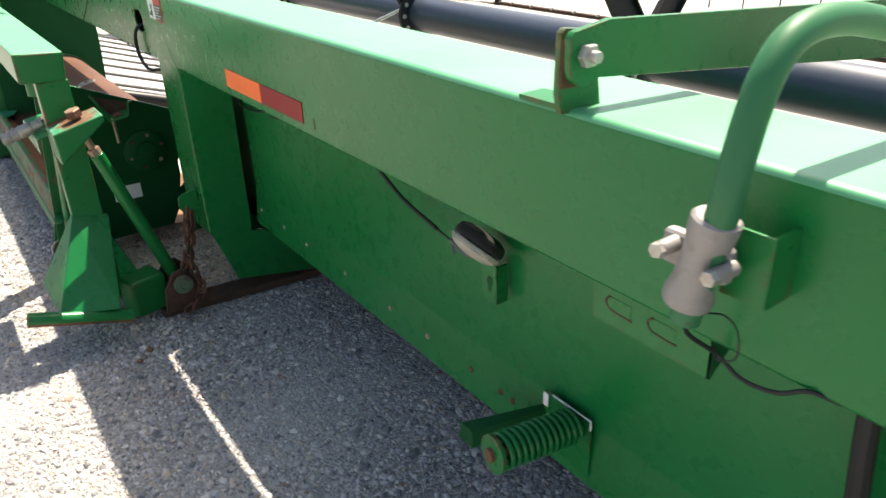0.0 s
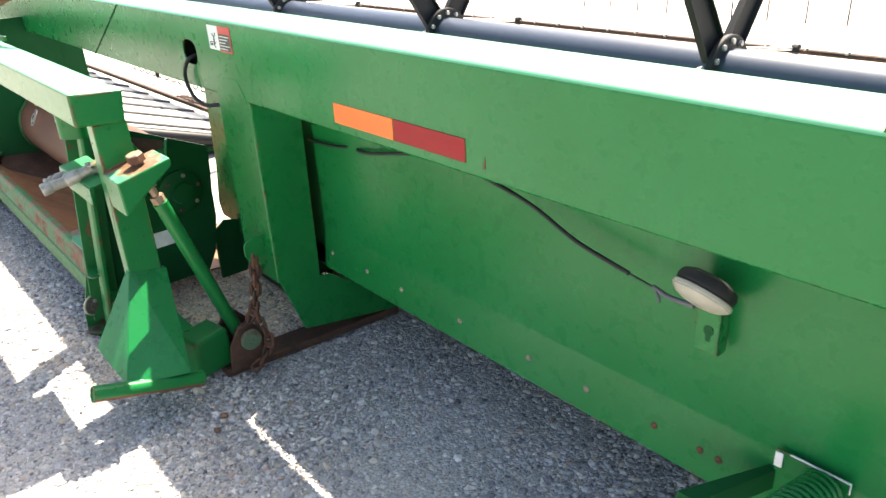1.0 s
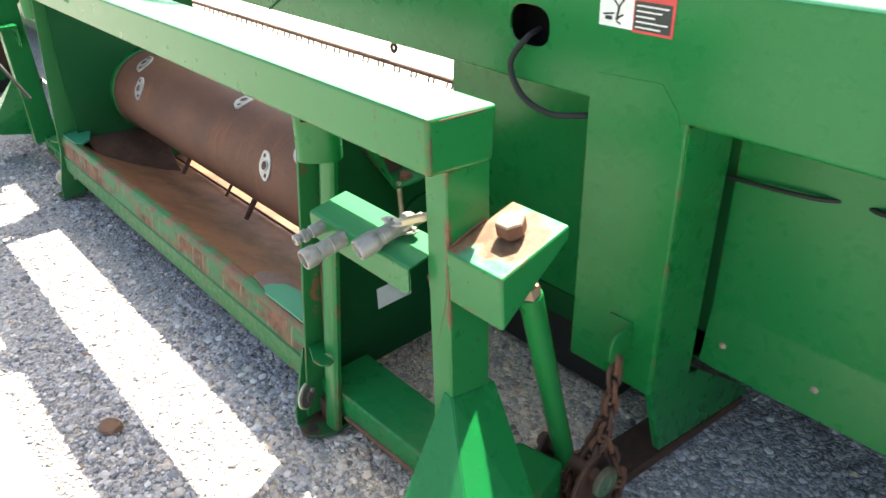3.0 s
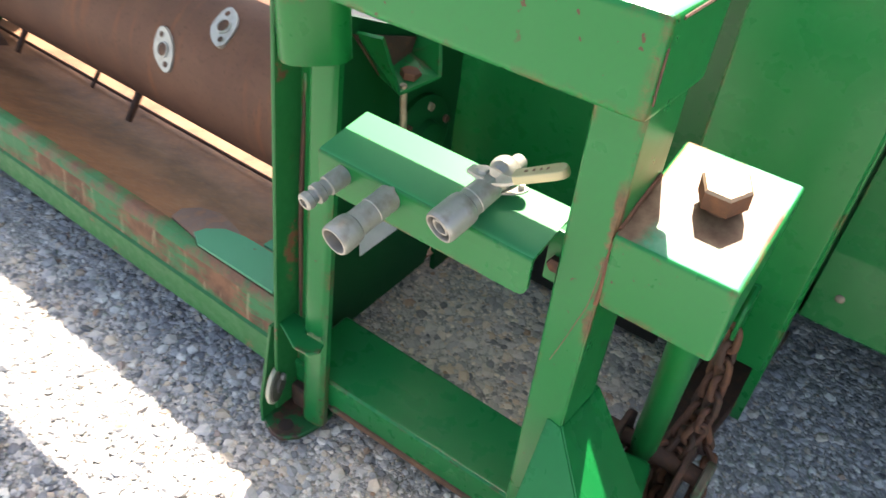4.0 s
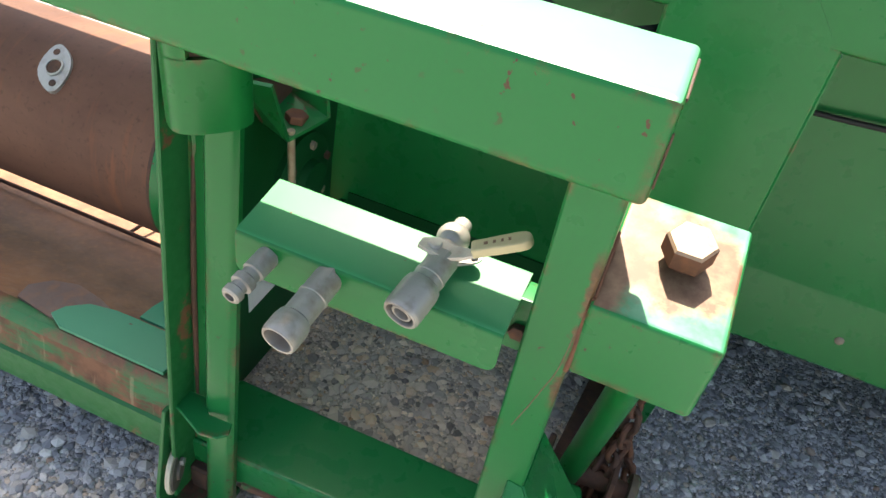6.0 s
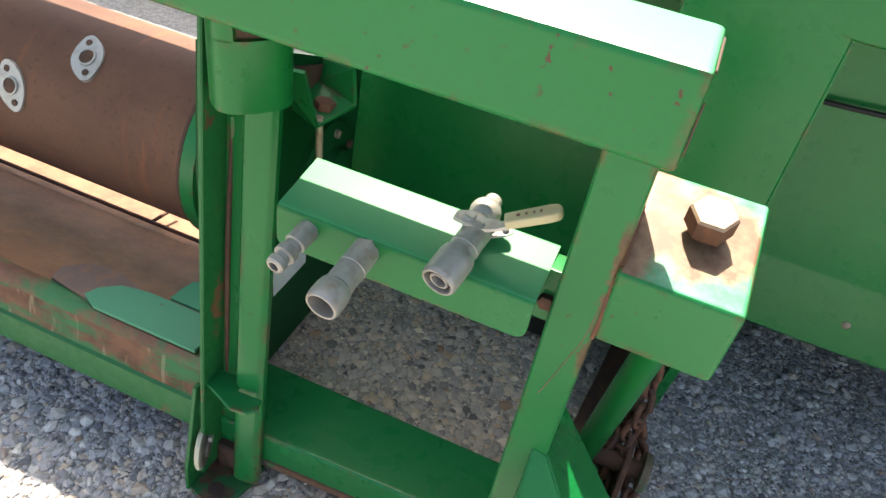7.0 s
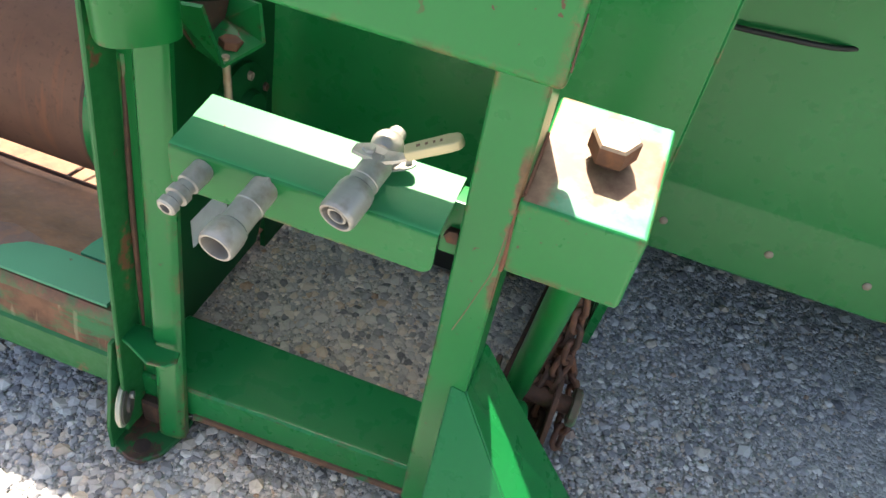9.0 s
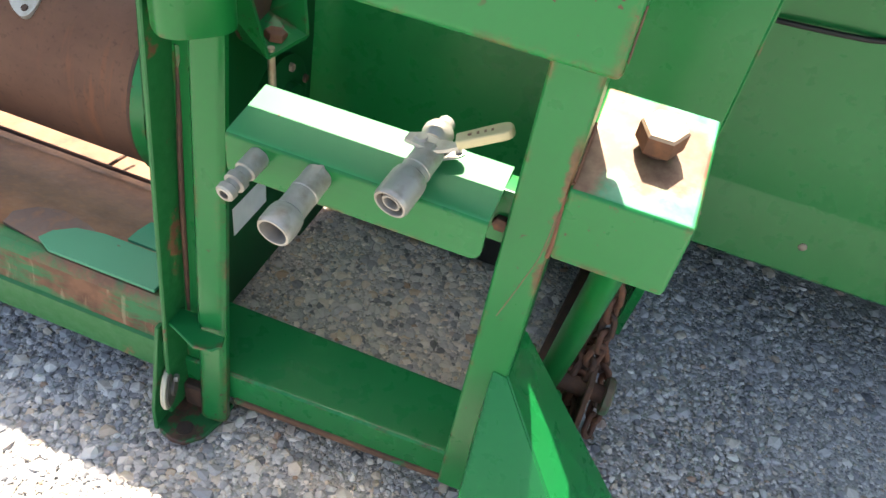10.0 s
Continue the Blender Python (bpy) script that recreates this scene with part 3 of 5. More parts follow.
for a, b, r in (((-0.606, 1.024), (-0.603, 1.047), 0.0026), ((-0.603, 1.046), (-0.593, 1.060), 0.0017), ((-0.604, 1.046), (-0.614, 1.056), 0.0017), ((-0.606, 1.026), (-0.594, 1.034), 0.0018), ((-0.628, 1.026), (-0.616, 1.026), 0.0035), ((-0.634, 1.031), (-0.612, 1.034), 0.0016), ((-0.606, 1.022), (-0.598, 1.018), 0.0016)):
    rod(bm, (a[0], -0.0013, a[1]), (b[0], -0.0013, b[1]), r, 6)
part("pictogram", bm, BLACK, decal)

# ---- cables, work lamp and fittings on the header ----
GREY_PLASTIC = plain("dusty_grey_plastic", (0.10, 0.10, 0.11), 0.6)


def cable(points, r, label, steps=8):
    bm = bmesh.new()
    pipe(bm, points, r, 10, steps)
    return solo("cable", bm, RUBBER, label, "cable", "wiring")


cable([(-0.80, 0.03, 0.975), (-0.80, -0.012, 0.962), (-0.832, -0.018, 0.91), (-0.80, -0.018, 0.855), (-0.735, -0.014, 0.833), (-0.685, 0.004, 0.836), (-0.655, 0.03, 0.838)], 0.006, "black cable looping out of the beam hole")
cable([(-0.47, 0.188, 0.727), (-0.43, 0.178, 0.731), (-0.36, 0.174, 0.736), (-0.29, 0.176, 0.741), (-0.250, 0.192, 0.744)], 0.0042, "black lamp cable tucked along the panel below the beam")
cable([(-0.212, 0.194, 0.746), (-0.18, 0.176, 0.750), (-0.10, 0.168, 0.762), (0.06, 0.165, 0.795), (0.22, 0.16, 0.812), (0.38, 0.155, 0.797), (0.50, 0.15, 0.775), (0.624, 0.142, 0.736), (0.752, 0.14, 0.711)], 0.0046, "black lamp cable sagging below the beam")
cable([(0.748, 0.14, 0.712), (0.78, 0.14, 0.706), (0.815, 0.138, 0.702)], 0.0022, "thin bare wire between cable and lamp plug")
bm = bmesh.new()
pipe(bm, [(0.808, 0.138, 0.704), (0.835, 0.136, 0.698), (0.86, 0.13, 0.700), (0.90, 0.125, 0.705)], 0.005, 12, 6)
pipe(bm, [(0.818, 0.134, 0.70), (0.828, 0.128, 0.690), (0.83, 0.126, 0.684)], 0.003, 8, 4)
solo("lamp_plug", bm, GREY_PLASTIC, "dusty grey wire plug hanging beside the work lamp", "plug")

lamp = thing("work_lamp", (0.955, 0.10, 0.70), "round work lamp with milky lens on a green bracket", "work lamp")
LD = Vector((-0.10, -0.66, -0.73)).normalized()
bm = bmesh.new()
c = Vector((0.917, 0.122, 0.740))
lathe(bm, c - LD * 0.03, LD, [(0, 0.012), (0.002, 0.036), (0.009, 0.050), (0.019, 0.054), (0.028, 0.053), (0.030, 0.051)], 28)
part("housing", bm, RUBBER, lamp, "black rubber housing")
bm = bmesh.new()
lathe(bm, c + LD * 0.002, LD, [(0, 0.0535), (0.003, 0.055), (0.007, 0.055), (0.008, 0.052), (0.010, 0.0525), (0.012, 0.0505), (0.018, 0.042), (0.022, 0.03), (0.024, 0.014), (0.0245, 0.002)], 28)
part("lens", bm, LENS, lamp, "dusty milky lens")
bm = bmesh.new()
box(bm, (0.893, 0.150, 0.606), (0.941, 0.155, 0.690), 0.002)
box(bm, (0.936, 0.150, 0.606), (0.941, 0.179, 0.690), 0.002)
bracket = part("bracket", bm, GREEN, lamp)
bm = bmesh.new()
lathe(bm, (0.919, 0.1498, 0.652), (0, -1, 0), [(0, 0.010), (0.0006, 0.010)], 16)
box(bm, (0.914, 0.1490, 0.630), (0.923, 0.1499, 0.650), 0)
# keyhole drawn as raised pieces, with shade in their colour
part("slot", bm, GREEN_SHADED, bracket, "shaded keyhole slot")

# slotted light bracket under the beam
slotted = thing("slotted_bracket", (1.37, 0.06, 0.87), "green angle bracket with two slots below the beam", "bracket")
bm = bmesh.new()
sheet(bm, [(0.13, 0.874), (0.060, 0.872), (0.052, 0.870), (0.05, 0.862), (0.05, 0.786)], 1.285, 1.485, 0.004)
part("plate", bm, GREEN, slotted)
for x in (1.309, 1.384):
    bm = bmesh.new()
    pipe(bm, [(x + 0.008, 0.0495, 0.832), (x, 0.0495, 0.824), (x + 0.004, 0.0495, 0.815), (x + 0.014, 0.0495, 0.811), (x + 0.048, 0.0495, 0.809)], 0.0017, 6, 4)
    part("slot_edge", bm, RUST_DARK, slotted, "dark slot edge")
    bm = bmesh.new()
    box(bm, (x + 0.002, 0.0492, 0.811), (x + 0.046, 0.0499, 0.832), 0.0003, 1)
    part("slot", bm, GREEN_PLAIN, slotted, "slot with the green panel behind")
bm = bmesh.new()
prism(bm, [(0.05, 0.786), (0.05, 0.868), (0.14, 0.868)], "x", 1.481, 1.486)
part("end_gusset", bm, GREEN_SHADED, slotted)

# coil spring stop in the notch of the panel's lower edge
stop = thing("spring_stop", (1.08, 0.1, 0.40), "green coil spring on a bolt below the panel edge", "coil spring")
S0, S1 = Vector((1.127, -0.015, 0.444)), Vector((1.150, 0.182, 0.432))
sd = (S1 - S0).normalized()
su, sv = axes_of(sd)
bm = bmesh.new()
turns, n = 12, 240
pipe(bm, [S0 + sd * (0.012 + 0.165 * i / n) + (su * math.cos(2 * math.pi * turns * i / n) + sv * math.sin(2 * math.pi * turns * i / n)) * 0.031 for i in range(n + 1)], 0.0055, 8, 1)
part("coil", bm, GREEN_PLAIN, stop)
bm = bmesh.new()
lathe(bm, S0, sd, [(0, 0.035), (0.001, 0.037), (0.009, 0.037), (0.010, 0.034)], 28)
part("washer", bm, GREEN_OLD, stop)
bm = bmesh.new()
rod(bm, S0, S1, 0.013, 14)
part("bolt", bm, RUST, stop, "rusty bolt")
bm = bmesh.new()
hexagon(bm, S0, -sd, 0.024, 0.008)
part("bolt_head", bm, RUST, stop)
bm = bmesh.new()
hull(bm, [(0.942, 0.045, 0.330), (0.952, 0.045, 0.372), (0.990, 0.045, 0.372), (0.990, 0.045, 0.330), (1.050, 0.179, 0.372), (1.050, 0.179, 0.415), (1.068, 0.179, 0.415), (1.068, 0.179, 0.372)])
part("side_tab", bm, GREEN_SHADED, stop, smooth=False)
bm = bmesh.new()
box(bm, (1.060, 0.174, 0.325), (1.186, 0.177, 0.460), 0.0008)
part("plate", bm, GREEN, stop)
# thin white strips stand in for sunlight coming through the notch
bm = bmesh.new()
box(bm, (1.085, 0.1705, 0.460), (1.187, 0.1745, 0.4625), 0.0005, 1)
box(bm, (1.1855, 0.1705, 0.440), (1.1875, 0.1745, 0.459), 0.0005, 1)
box(bm, (1.060, 0.1705, 0.425), (1.074, 0.1735, 0.456), 0.0005, 1)
part("sun_sliver", bm, WHITE, stop, "white strip for sunlight through the notch")

# reel lift arm with its bearing bracket
arm = thing("reel_lift_linkage", (1.27, 0.3, 1.12), "long green reel lift bar pivoting on the header beam", "lift linkage")
bm = bmesh.new()
prism(bm, [(-0.014, 1.152), (-0.010, 1.139), (0.0, 1.130), (0.014, 1.127), (0.028, 1.131), (0.036, 1.1355), (2.2, 0.885), (2.2, 1.05), (0.053, 1.205), (-0.008, 1.197), (-0.014, 1.19)], "x", 1.2705, 1.2825, 0.003)
part("bar", bm, GREEN, arm)
bm = bmesh.new()
prism(bm, [(-0.012, 1.094), (0.06, 1.088), (0.05, 1.15), (0.03, 1.195), (-0.008, 1.2), (-0.016, 1.195), (-0.018, 1.12)], "x", 1.257, 1.268, 0.004)
box(bm, (1.18, -0.006, 1.097), (1.262, 0.04, 1.1045), 0.002)
part("bearing_bracket", bm, GREEN_OLD, arm)
bm = bmesh.new()
prism(bm, [(-0.016, 1.128), (0.04, 1.125), (0.035, 1.185), (-0.014, 1.187)], "x", 1.2685, 1.2702)
part("shim", bm, RUST, arm, "rusty shim between bar and bracket")
bm = bmesh.new()
hexagon(bm, (1.2825, 0.012, 1.167), (1, 0, 0), 0.026, 0.011)
part("nut", bm, ZINC, arm)
bm = bmesh.new()
rod(bm, (1.245, 0.012, 1.167), (1.305, 0.012, 1.167), 0.0075, 14, edge=0.001)
part("pivot_bolt", bm, ZINC, arm)

# hose guard pipe in its cast clamp
CLAMP = metal("dusty_cast_clamp", (0.25, 0.235, 0.225), 0.5, (0.15, 0.125, 0.11), 0.25)
guard = thing("guard_pipe", (1.555, -0.05, 1.05), "bent green tube held by a grey cast clamp", "tube")
bm = bmesh.new()
pipe(bm, [(1.526, -0.076, 0.945), (1.538, -0.074, 1.0), (1.553, -0.076, 1.079), (1.555, -0.070, 1.121), (1.555, -0.057, 1.167), (1.555, -0.042, 1.199), (1.555, -0.017, 1.223), (1.555, 0.018, 1.2325), (1.555, 0.074, 1.231), (1.555, 0.155, 1.216), (1.555, 0.5, 1.14)], 0.0160, 22, 8)
part("pipe", bm, PIPE_PAINT, guard)
bm = bmesh.new()
cd = Vector((0.024, 0.003, 0.115)).normalized()
c0 = Vector((1.524, -0.075, 0.964))
lathe(bm, c0, cd, [(0, 0.0225), (0.003, 0.0255), (0.014, 0.0262), (0.026, 0.0225), (0.052, 0.0210), (0.070, 0.0215), (0.084, 0.0240), (0.094, 0.0250), (0.102, 0.0245), (0.105, 0.021)], 26)
box(bm, (1.480, -0.068, 0.992), (1.560, -0.050, 1.032), 0.008, 3)
clamp = part("clamp", bm, CLAMP, guard, "grey cast alloy clamp with bolted flanges")
for x, z in ((1.498, 1.020), (1.561, 1.014)):
    bm = bmesh.new()
    lathe(bm, (x, -0.06, z), (0, -1, 0), [(0, 0.0088), (0.030, 0.0088), (0.033, 0.008), (0.035, 0.006)], 16)
    part("clamp_boss", bm, CLAMP, clamp)
    bm = bmesh.new()
    hexagon(bm, (x, -0.092, z), (0, -1, 0), 0.015, 0.008, 0.2)
    part("clamp_bolt", bm, ZINC, clamp)
bm = bmesh.new()
box(bm, (1.54, -0.045, 0.972), (1.592, -0.0395, 1.05), 0.004)
box(bm, (1.587, -0.045, 0.972), (1.592, -0.001, 1.05), 0.004)
part("mounting_plate", bm, GREEN_OLD, guard)
cable([(1.526, -0.075, 0.948), (1.515, -0.05, 0.91), (1.528, -0.012, 0.875), (1.561, -0.008, 0.857), (1.601, -0.006, 0.862), (1.632, -0.004, 0.881), (1.66, 0.01, 0.875)], 0.0027, "black cable leaving the lower end of the tube")
cable([(1.535, -0.06, 0.95), (1.545, -0.035, 0.942), (1.560, -0.03, 0.926), (1.562, -0.03, 0.895), (1.542, -0.03, 0.882), (1.525, -0.012, 0.884)], 0.0011, "thin black wire loop below the clamp")
cable([(1.635, 0.165, 0.84), (1.637, 0.155, 0.76), (1.65, 0.155, 0.6), (1.66, 0.16, 0.32)], 0.014, "thick black hose running down the panel")

bm = bmesh.new()
pipe(bm, [(-1.304, 0.062, 0.874), (-1.302, 0.060, 0.856), (-1.311, 0.060, 0.845), (-1.304, 0.060, 0.833), (-1.295, 0.062, 0.843), (-1.302, 0.062, 0.855)], 0.004, 8, 5)
solo("wire_loop", bm, RUST_DARK, "dark wire loop hanging below the header beam", "wire loop")

# ---- reel ----
reel = thing("reel", (0, 1.5, 0.8), "black header reel tube with arms and steel tines", "reel")
RY, RZ = 1.5, 0.782
bm = bmesh.new()
lathe(bm, (X0, RY, RZ), (1, 0, 0), [(0, 0.085), (X1 - X0 + 0.5, 0.085)], 40)
part("reel_tube", bm, TUBE_PAINT, reel)
for k in range(-3, 3):
    x = 0.16 + 1.48 * k
    bm = bmesh.new()
    lathe(bm, (x - 0.012, RY, RZ), (1, 0, 0), [(0, 0.085), (0.0, 0.127), (0.003, 0.130), (0.019, 0.130), (0.022, 0.127), (0.022, 0.085)], 32, closed=False)
    hub = part("hub_flange", bm, ARM_PAINT, reel)
    for a in range(12):
        q = Vector((0, math.cos(a * math.pi / 6), math.sin(a * math.pi / 6)))
        bm = bmesh.new()
        hexagon(bm, Vector((x + 0.010, RY, RZ)) + q * 0.108, (1, 0, 0), 0.019, 0.010)
        part("flange_bolt", bm, ZINC, hub, smooth=False)
    bm = bmesh.new()
    rod(bm, (x - 0.03, RY - 0.10, RZ + 0.03), (x - 0.33, RY - 0.43, RZ - 0.16), 0.008, 10)
    part("stay_rod", bm, STEEL, hub, "bright steel stay rod")
    bm = bmesh.new()
    rod(bm, (x - 0.13, RY + 0.05, RZ + 0.065), (x, RY + 0.50, RZ + 0.006), 0.007, 10)
    part("stay_rod", bm, STEEL, hub, "bright steel stay rod")
    for dy, dz in ((0.59, 0.81), (-0.57, 0.82)):
        # a pressed arm with turned-up flanges on both edges
        d = Vector((0, dy, dz)).normalized()
        s = d.cross(Vector((1, 0, 0)))
        a, b = Vector((x, RY, RZ)) + d * 0.095, Vector((x, RY, RZ)) + d * 0.56
        bm = bmesh.new()
        hull(bm, [p + Vector((i * 0.004, 0, 0)) + s * w * j for p, w in ((a, 0.054), (b, 0.044)) for i in (-1, 1) for j in (-1, 1)])
        for e in (-1, 1):
            hull(bm, [p + Vector((i, 0, 0)) + s * (w * e + j) for p, w in ((a, 0.054), (b, 0.044)) for i in (-0.004, 0.022) for j in (-0.003, 0.003)])
        bmesh.ops.translate(bm, verts=list(bm.verts), vec=(-0.032, 0, 0))
        part("arm", bm, ARM_PAINT, hub, smooth=False)
bm = bmesh.new()
pipe(bm, [(0, 0, 0), (0, -0.01, -0.07), (0.004, -0.02, -0.17)], 0.003, 5, 2)
tine_mesh = mesh_of("tine", bm, RUST_DARK)
bm = bmesh.new()
pipe(bm, [(0.004 * math.sin(a * 0.5), 0.017 * math.sin(a), -0.022 - 0.022 * math.cos(a)) for a in (i * math.pi / 7 for i in range(14))], 0.0038, 6, 1, True)
loop_mesh = mesh_of("tine_loop", bm, RUST_DARK)
bm = bmesh.new()
hexagon(bm, (0, -0.004, 0.008), (0, -0.5, 1), 0.018, 0.010)
bat_bolt_mesh = mesh_of("bat_bolt", bm, ZINC)
bm = bmesh.new()
lathe(bm, (-0.016, 0, 0.006), (1, 0, 0), [(0, 0.010), (0.004, 0.020), (0.028, 0.020), (0.032, 0.010)], 12)
knob_mesh = mesh_of("bat_knob", bm, ARM_PAINT)
for by, bz, kind in ((2.00, 0.782, "bolt"), (1.98, 1.06, "tine"), (1.06, 0.345, "tine_loop")):
    bm = bmesh.new()
    rod(bm, (X0, by, bz), (X1, by, bz), 0.011, 10)
    bat = part("bat_tube", bm, RUST_DARK, reel)
    mesh, count, step = {"bolt": (bat_bolt_mesh, 44, 0.155), "tine": (tine_mesh, 42, 0.15), "tine_loop": (loop_mesh, 44, 0.125)}[kind]
    for i in range(count):
        o = new(mesh.name.split(".")[0], mesh)
        o.parent = bat
        o.location = Vector((-4.6 + i * step, by, bz)) - reel.location
    if kind == "bolt":
        for k in range(-3, 2):
            o = new("bat_knob", knob_mesh)
            o.parent = bat
            o.location = Vector((0.165 + 1.48 * k, by, bz)) - reel.location

# ---- feeder adapter frame ----
AX0, AX1 = -3.47, -0.60
adapter = thing("feeder_adapter", (-1.8, -0.36, 0), "green steel feeder adapter frame with worn and rusty edges", "adapter frame")
# unseen lip, added for the shadow it casts on the coupler bracket
bm = bmesh.new()
box(bm, (-1.09, -0.298, 0.846), (-0.665, -0.290, 0.872), 0.002)
part("rear_lip", bm, GREEN_OLD, adapter)
bm = bmesh.new()
prism(bm, [(-0.427, 0.962), (-0.428, 0.872), (-0.297, 0.862), (-0.287, 0.951)], "x", AX0, AX1, 0.009, 4)
beam = part("top_beam", bm, [GREEN_OLD, GREEN_SUNLIT], adapter)
lighten_tops(beam)
bm = bmesh.new()
pipe(bm, [(AX1, -0.405, 0.9535), (AX1, -0.36, 0.951), (AX1, -0.315, 0.9485)], 0.0016, 6, 3)
pipe(bm, [(AX1, -0.4215, 0.935), (AX1, -0.422, 0.915), (AX1, -0.4215, 0.888)], 0.0014, 6, 3)
part("weld", bm, RUST_DARK, beam, "rusty weld line")


def side_frame(mx):
    """One side of the adapter; mx(x) places it on the near or the mirrored side."""
    def b(lo, hi, r=0.004, seg=2, bm=None):
        bm = bm or bmesh.new()
        xs = sorted((mx(lo[0]), mx(hi[0])))
        return box(bm, (xs[0], lo[1], lo[2]), (xs[1], hi[1], hi[2]), r, seg)

    # outer post
    part("outer_post", b((-0.664, -0.384, 0.13), (-0.612, -0.29, 0.866), 0.006, 3), painted("green_paint_weld_rust", (0.002, 0.128, 0.027), (0.006, 0.147, 0.037), chips=0.60, rough=0.28, edges=0.010, band=(mx(-0.612) + 1.8, 0.54, 0.80, -0.024)), adapter)
    # stand foot: folded plates flaring out to a slanting tube
    bm = bmesh.new()
    hull(bm, [(mx(x), y, z) for x, y, z in ((-0.632, -0.384, 0.432), (-0.612, -0.384, 0.428), (-0.620, -0.348, 0.415), (-0.611, -0.276, 0.405), (-0.64, -0.276, 0.40), (-0.385, -0.343, 0.164), (-0.411, -0.514, 0.191), (-0.506, -0.520, 0.207), (-0.615, -0.524, 0.227), (-0.634, -0.37, 0.30), (-0.61, -0.50, 0.19), (-0.42, -0.36, 0.15), (-0.60, -0.34, 0.15))])
    bmesh.ops.bevel(bm, geom=list(bm.edges), offset=0.002, segments=2, affect="EDGES")
    foot = part("stand_foot", bm, GREEN_PLAIN, adapter, angle=10)
    bm = bmesh.new()
    t0, t1 = Vector((mx(-0.412), -0.605, 0.208)), Vector((mx(-0.405), -0.308, 0.118))
    td = (t1 - t0).normalized()
    lathe(bm, t0, td, [(0.004, 0.0165), (0, 0.0175), (0, 0.022), (0.002, 0.023), ((t1 - t0).length - 0.002, 0.023), ((t1 - t0).length, 0.02)], 22)
    tube = part("foot_tube", bm, GREEN_OLD, foot)
    for p in tube.data.polygons:
        if p.normal.z < -0.35 and abs(p.normal.dot(td)) < 0.5:
            p.material_index = 1
    tube.data.materials.append(RUST)
    # black disc on the tube stands in for a hole's dark inside
    bm = bmesh.new()
    lathe(bm, t0 + td * 0.072 + Vector((0, -0.002, 0.0215)), (0, 0.2, 1), [(0, 0.0065), (0.0016, 0.0065)], 14)
    part("hole", bm, HOLE, tube)
    bm = bmesh.new()
    box(bm, (0, -0.055, 0), (0.112, 0.07, 0.133), 0.016, 4)
    bmesh.ops.transform(bm, matrix=Matrix.Translation((-0.62, -0.25, 0.045)) @ Matrix.Rotation(radians(12), 4, "Z"), verts=list(bm.verts))
    for v in bm.verts:
        v.co.x = mx(v.co.x)
    bmesh.ops.recalc_face_normals(bm, faces=list(bm.faces))
    part("foot_block", bm, GREEN_OLD, foot)
    # folded box that carries the big bolt
    bm = bmesh.new()
    xs = sorted((mx(-0.613), mx(-0.489)))
    prism(bm, [(-0.389, 0.733), (-0.237, 0.769), (-0.237, 0.745), (-0.384, 0.636)], "x", xs[0], xs[1], 0.006, 3)
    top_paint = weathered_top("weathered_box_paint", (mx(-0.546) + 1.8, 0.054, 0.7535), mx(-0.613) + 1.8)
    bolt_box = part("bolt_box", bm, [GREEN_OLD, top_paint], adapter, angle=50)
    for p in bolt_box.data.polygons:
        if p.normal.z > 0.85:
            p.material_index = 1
    up = Vector((0, -0.22, 0.975)).normalized()
    bc = Vector((mx(-0.546), -0.306, 0.7535))
    bm = bmesh.new()
    rod(bm, bc, bc + up * 0.010, 0.015, 18)
    part("bolt_shank", bm, RUST_DARK, bolt_box)
    bm = bmesh.new()
    hexagon(bm, bc + up * 0.010, up, 0.043, 0.024, 0.52)
    head = part("bolt_head", bm, [RUST, BOLT], bolt_box, "large rusty hex bolt head, sunlight in its paler top", smooth=False)
    # upward faces get a paler steel: sunlight put into the colour
    for p in head.data.polygons:
        if p.normal.dot(up) > 0.5:
            p.material_index = 1
    bm = bmesh.new()
    pipe(bm, [(mx(-0.6115), -0.379, 0.735), (mx(-0.613), -0.383, 0.70), (mx(-0.612), -0.383, 0.66), (mx(-0.613), -0.384, 0.637)], 0.0026, 7, 6)
    pipe(bm, [(mx(-0.6115), -0.30, 0.757), (mx(-0.6115), -0.35, 0.745), (mx(-0.6115), -0.379, 0.735)], 0.0026, 7, 6)
    part("weld_bead", bm, RUST, adapter, "rusty weld bead")
    bm = bmesh.new()
    pipe(bm, [(mx(-0.6165), -0.3838, 0.690), (mx(-0.618), -0.3842, 0.660), (mx(-0.621), -0.3842, 0.629), (mx(-0.628), -0.3842, 0.600), (mx(-0.637), -0.3842, 0.563), (mx(-0.647), -0.3842, 0.526)], 0.0007, 6, 6)
    part("scratch", bm, SCRATCH, adapter, "bare scratch down the post")
    # cross channel at the ground
    bm = bmesh.new()
    pts = [(-1.125, -0.362), (-0.64, -0.345), (-0.64, -0.218), (-1.125, -0.221)]
    prism(bm, [(mx(x), y) for x, y in pts], "z", 0.082, 0.152, 0.009, 3)
    channel = part("cross_channel", bm, GREEN, adapter)
    bm = bmesh.new()
    pipe(bm, [(mx(-1.03), -0.356, 0.084), (mx(-0.88), -0.350, 0.083), (mx(-0.645), -0.342, 0.084)], 0.009, 8, 6)
    part("rusty_lower_edge", bm, EDGE_RUST, channel)
    # leaning inner post: side flange, web with a pressed rib
    lean = Matrix.Translation((0, -0.385, 0.25)) @ Matrix.Rotation(radians(-5.7), 4, "X") @ Matrix.Translation((0, 0.385, -0.25))
    bm = bmesh.new()
    b((-1.125, -0.395, 0.06), (-1.118, -0.30, 0.87), 0.002, 1, bm)
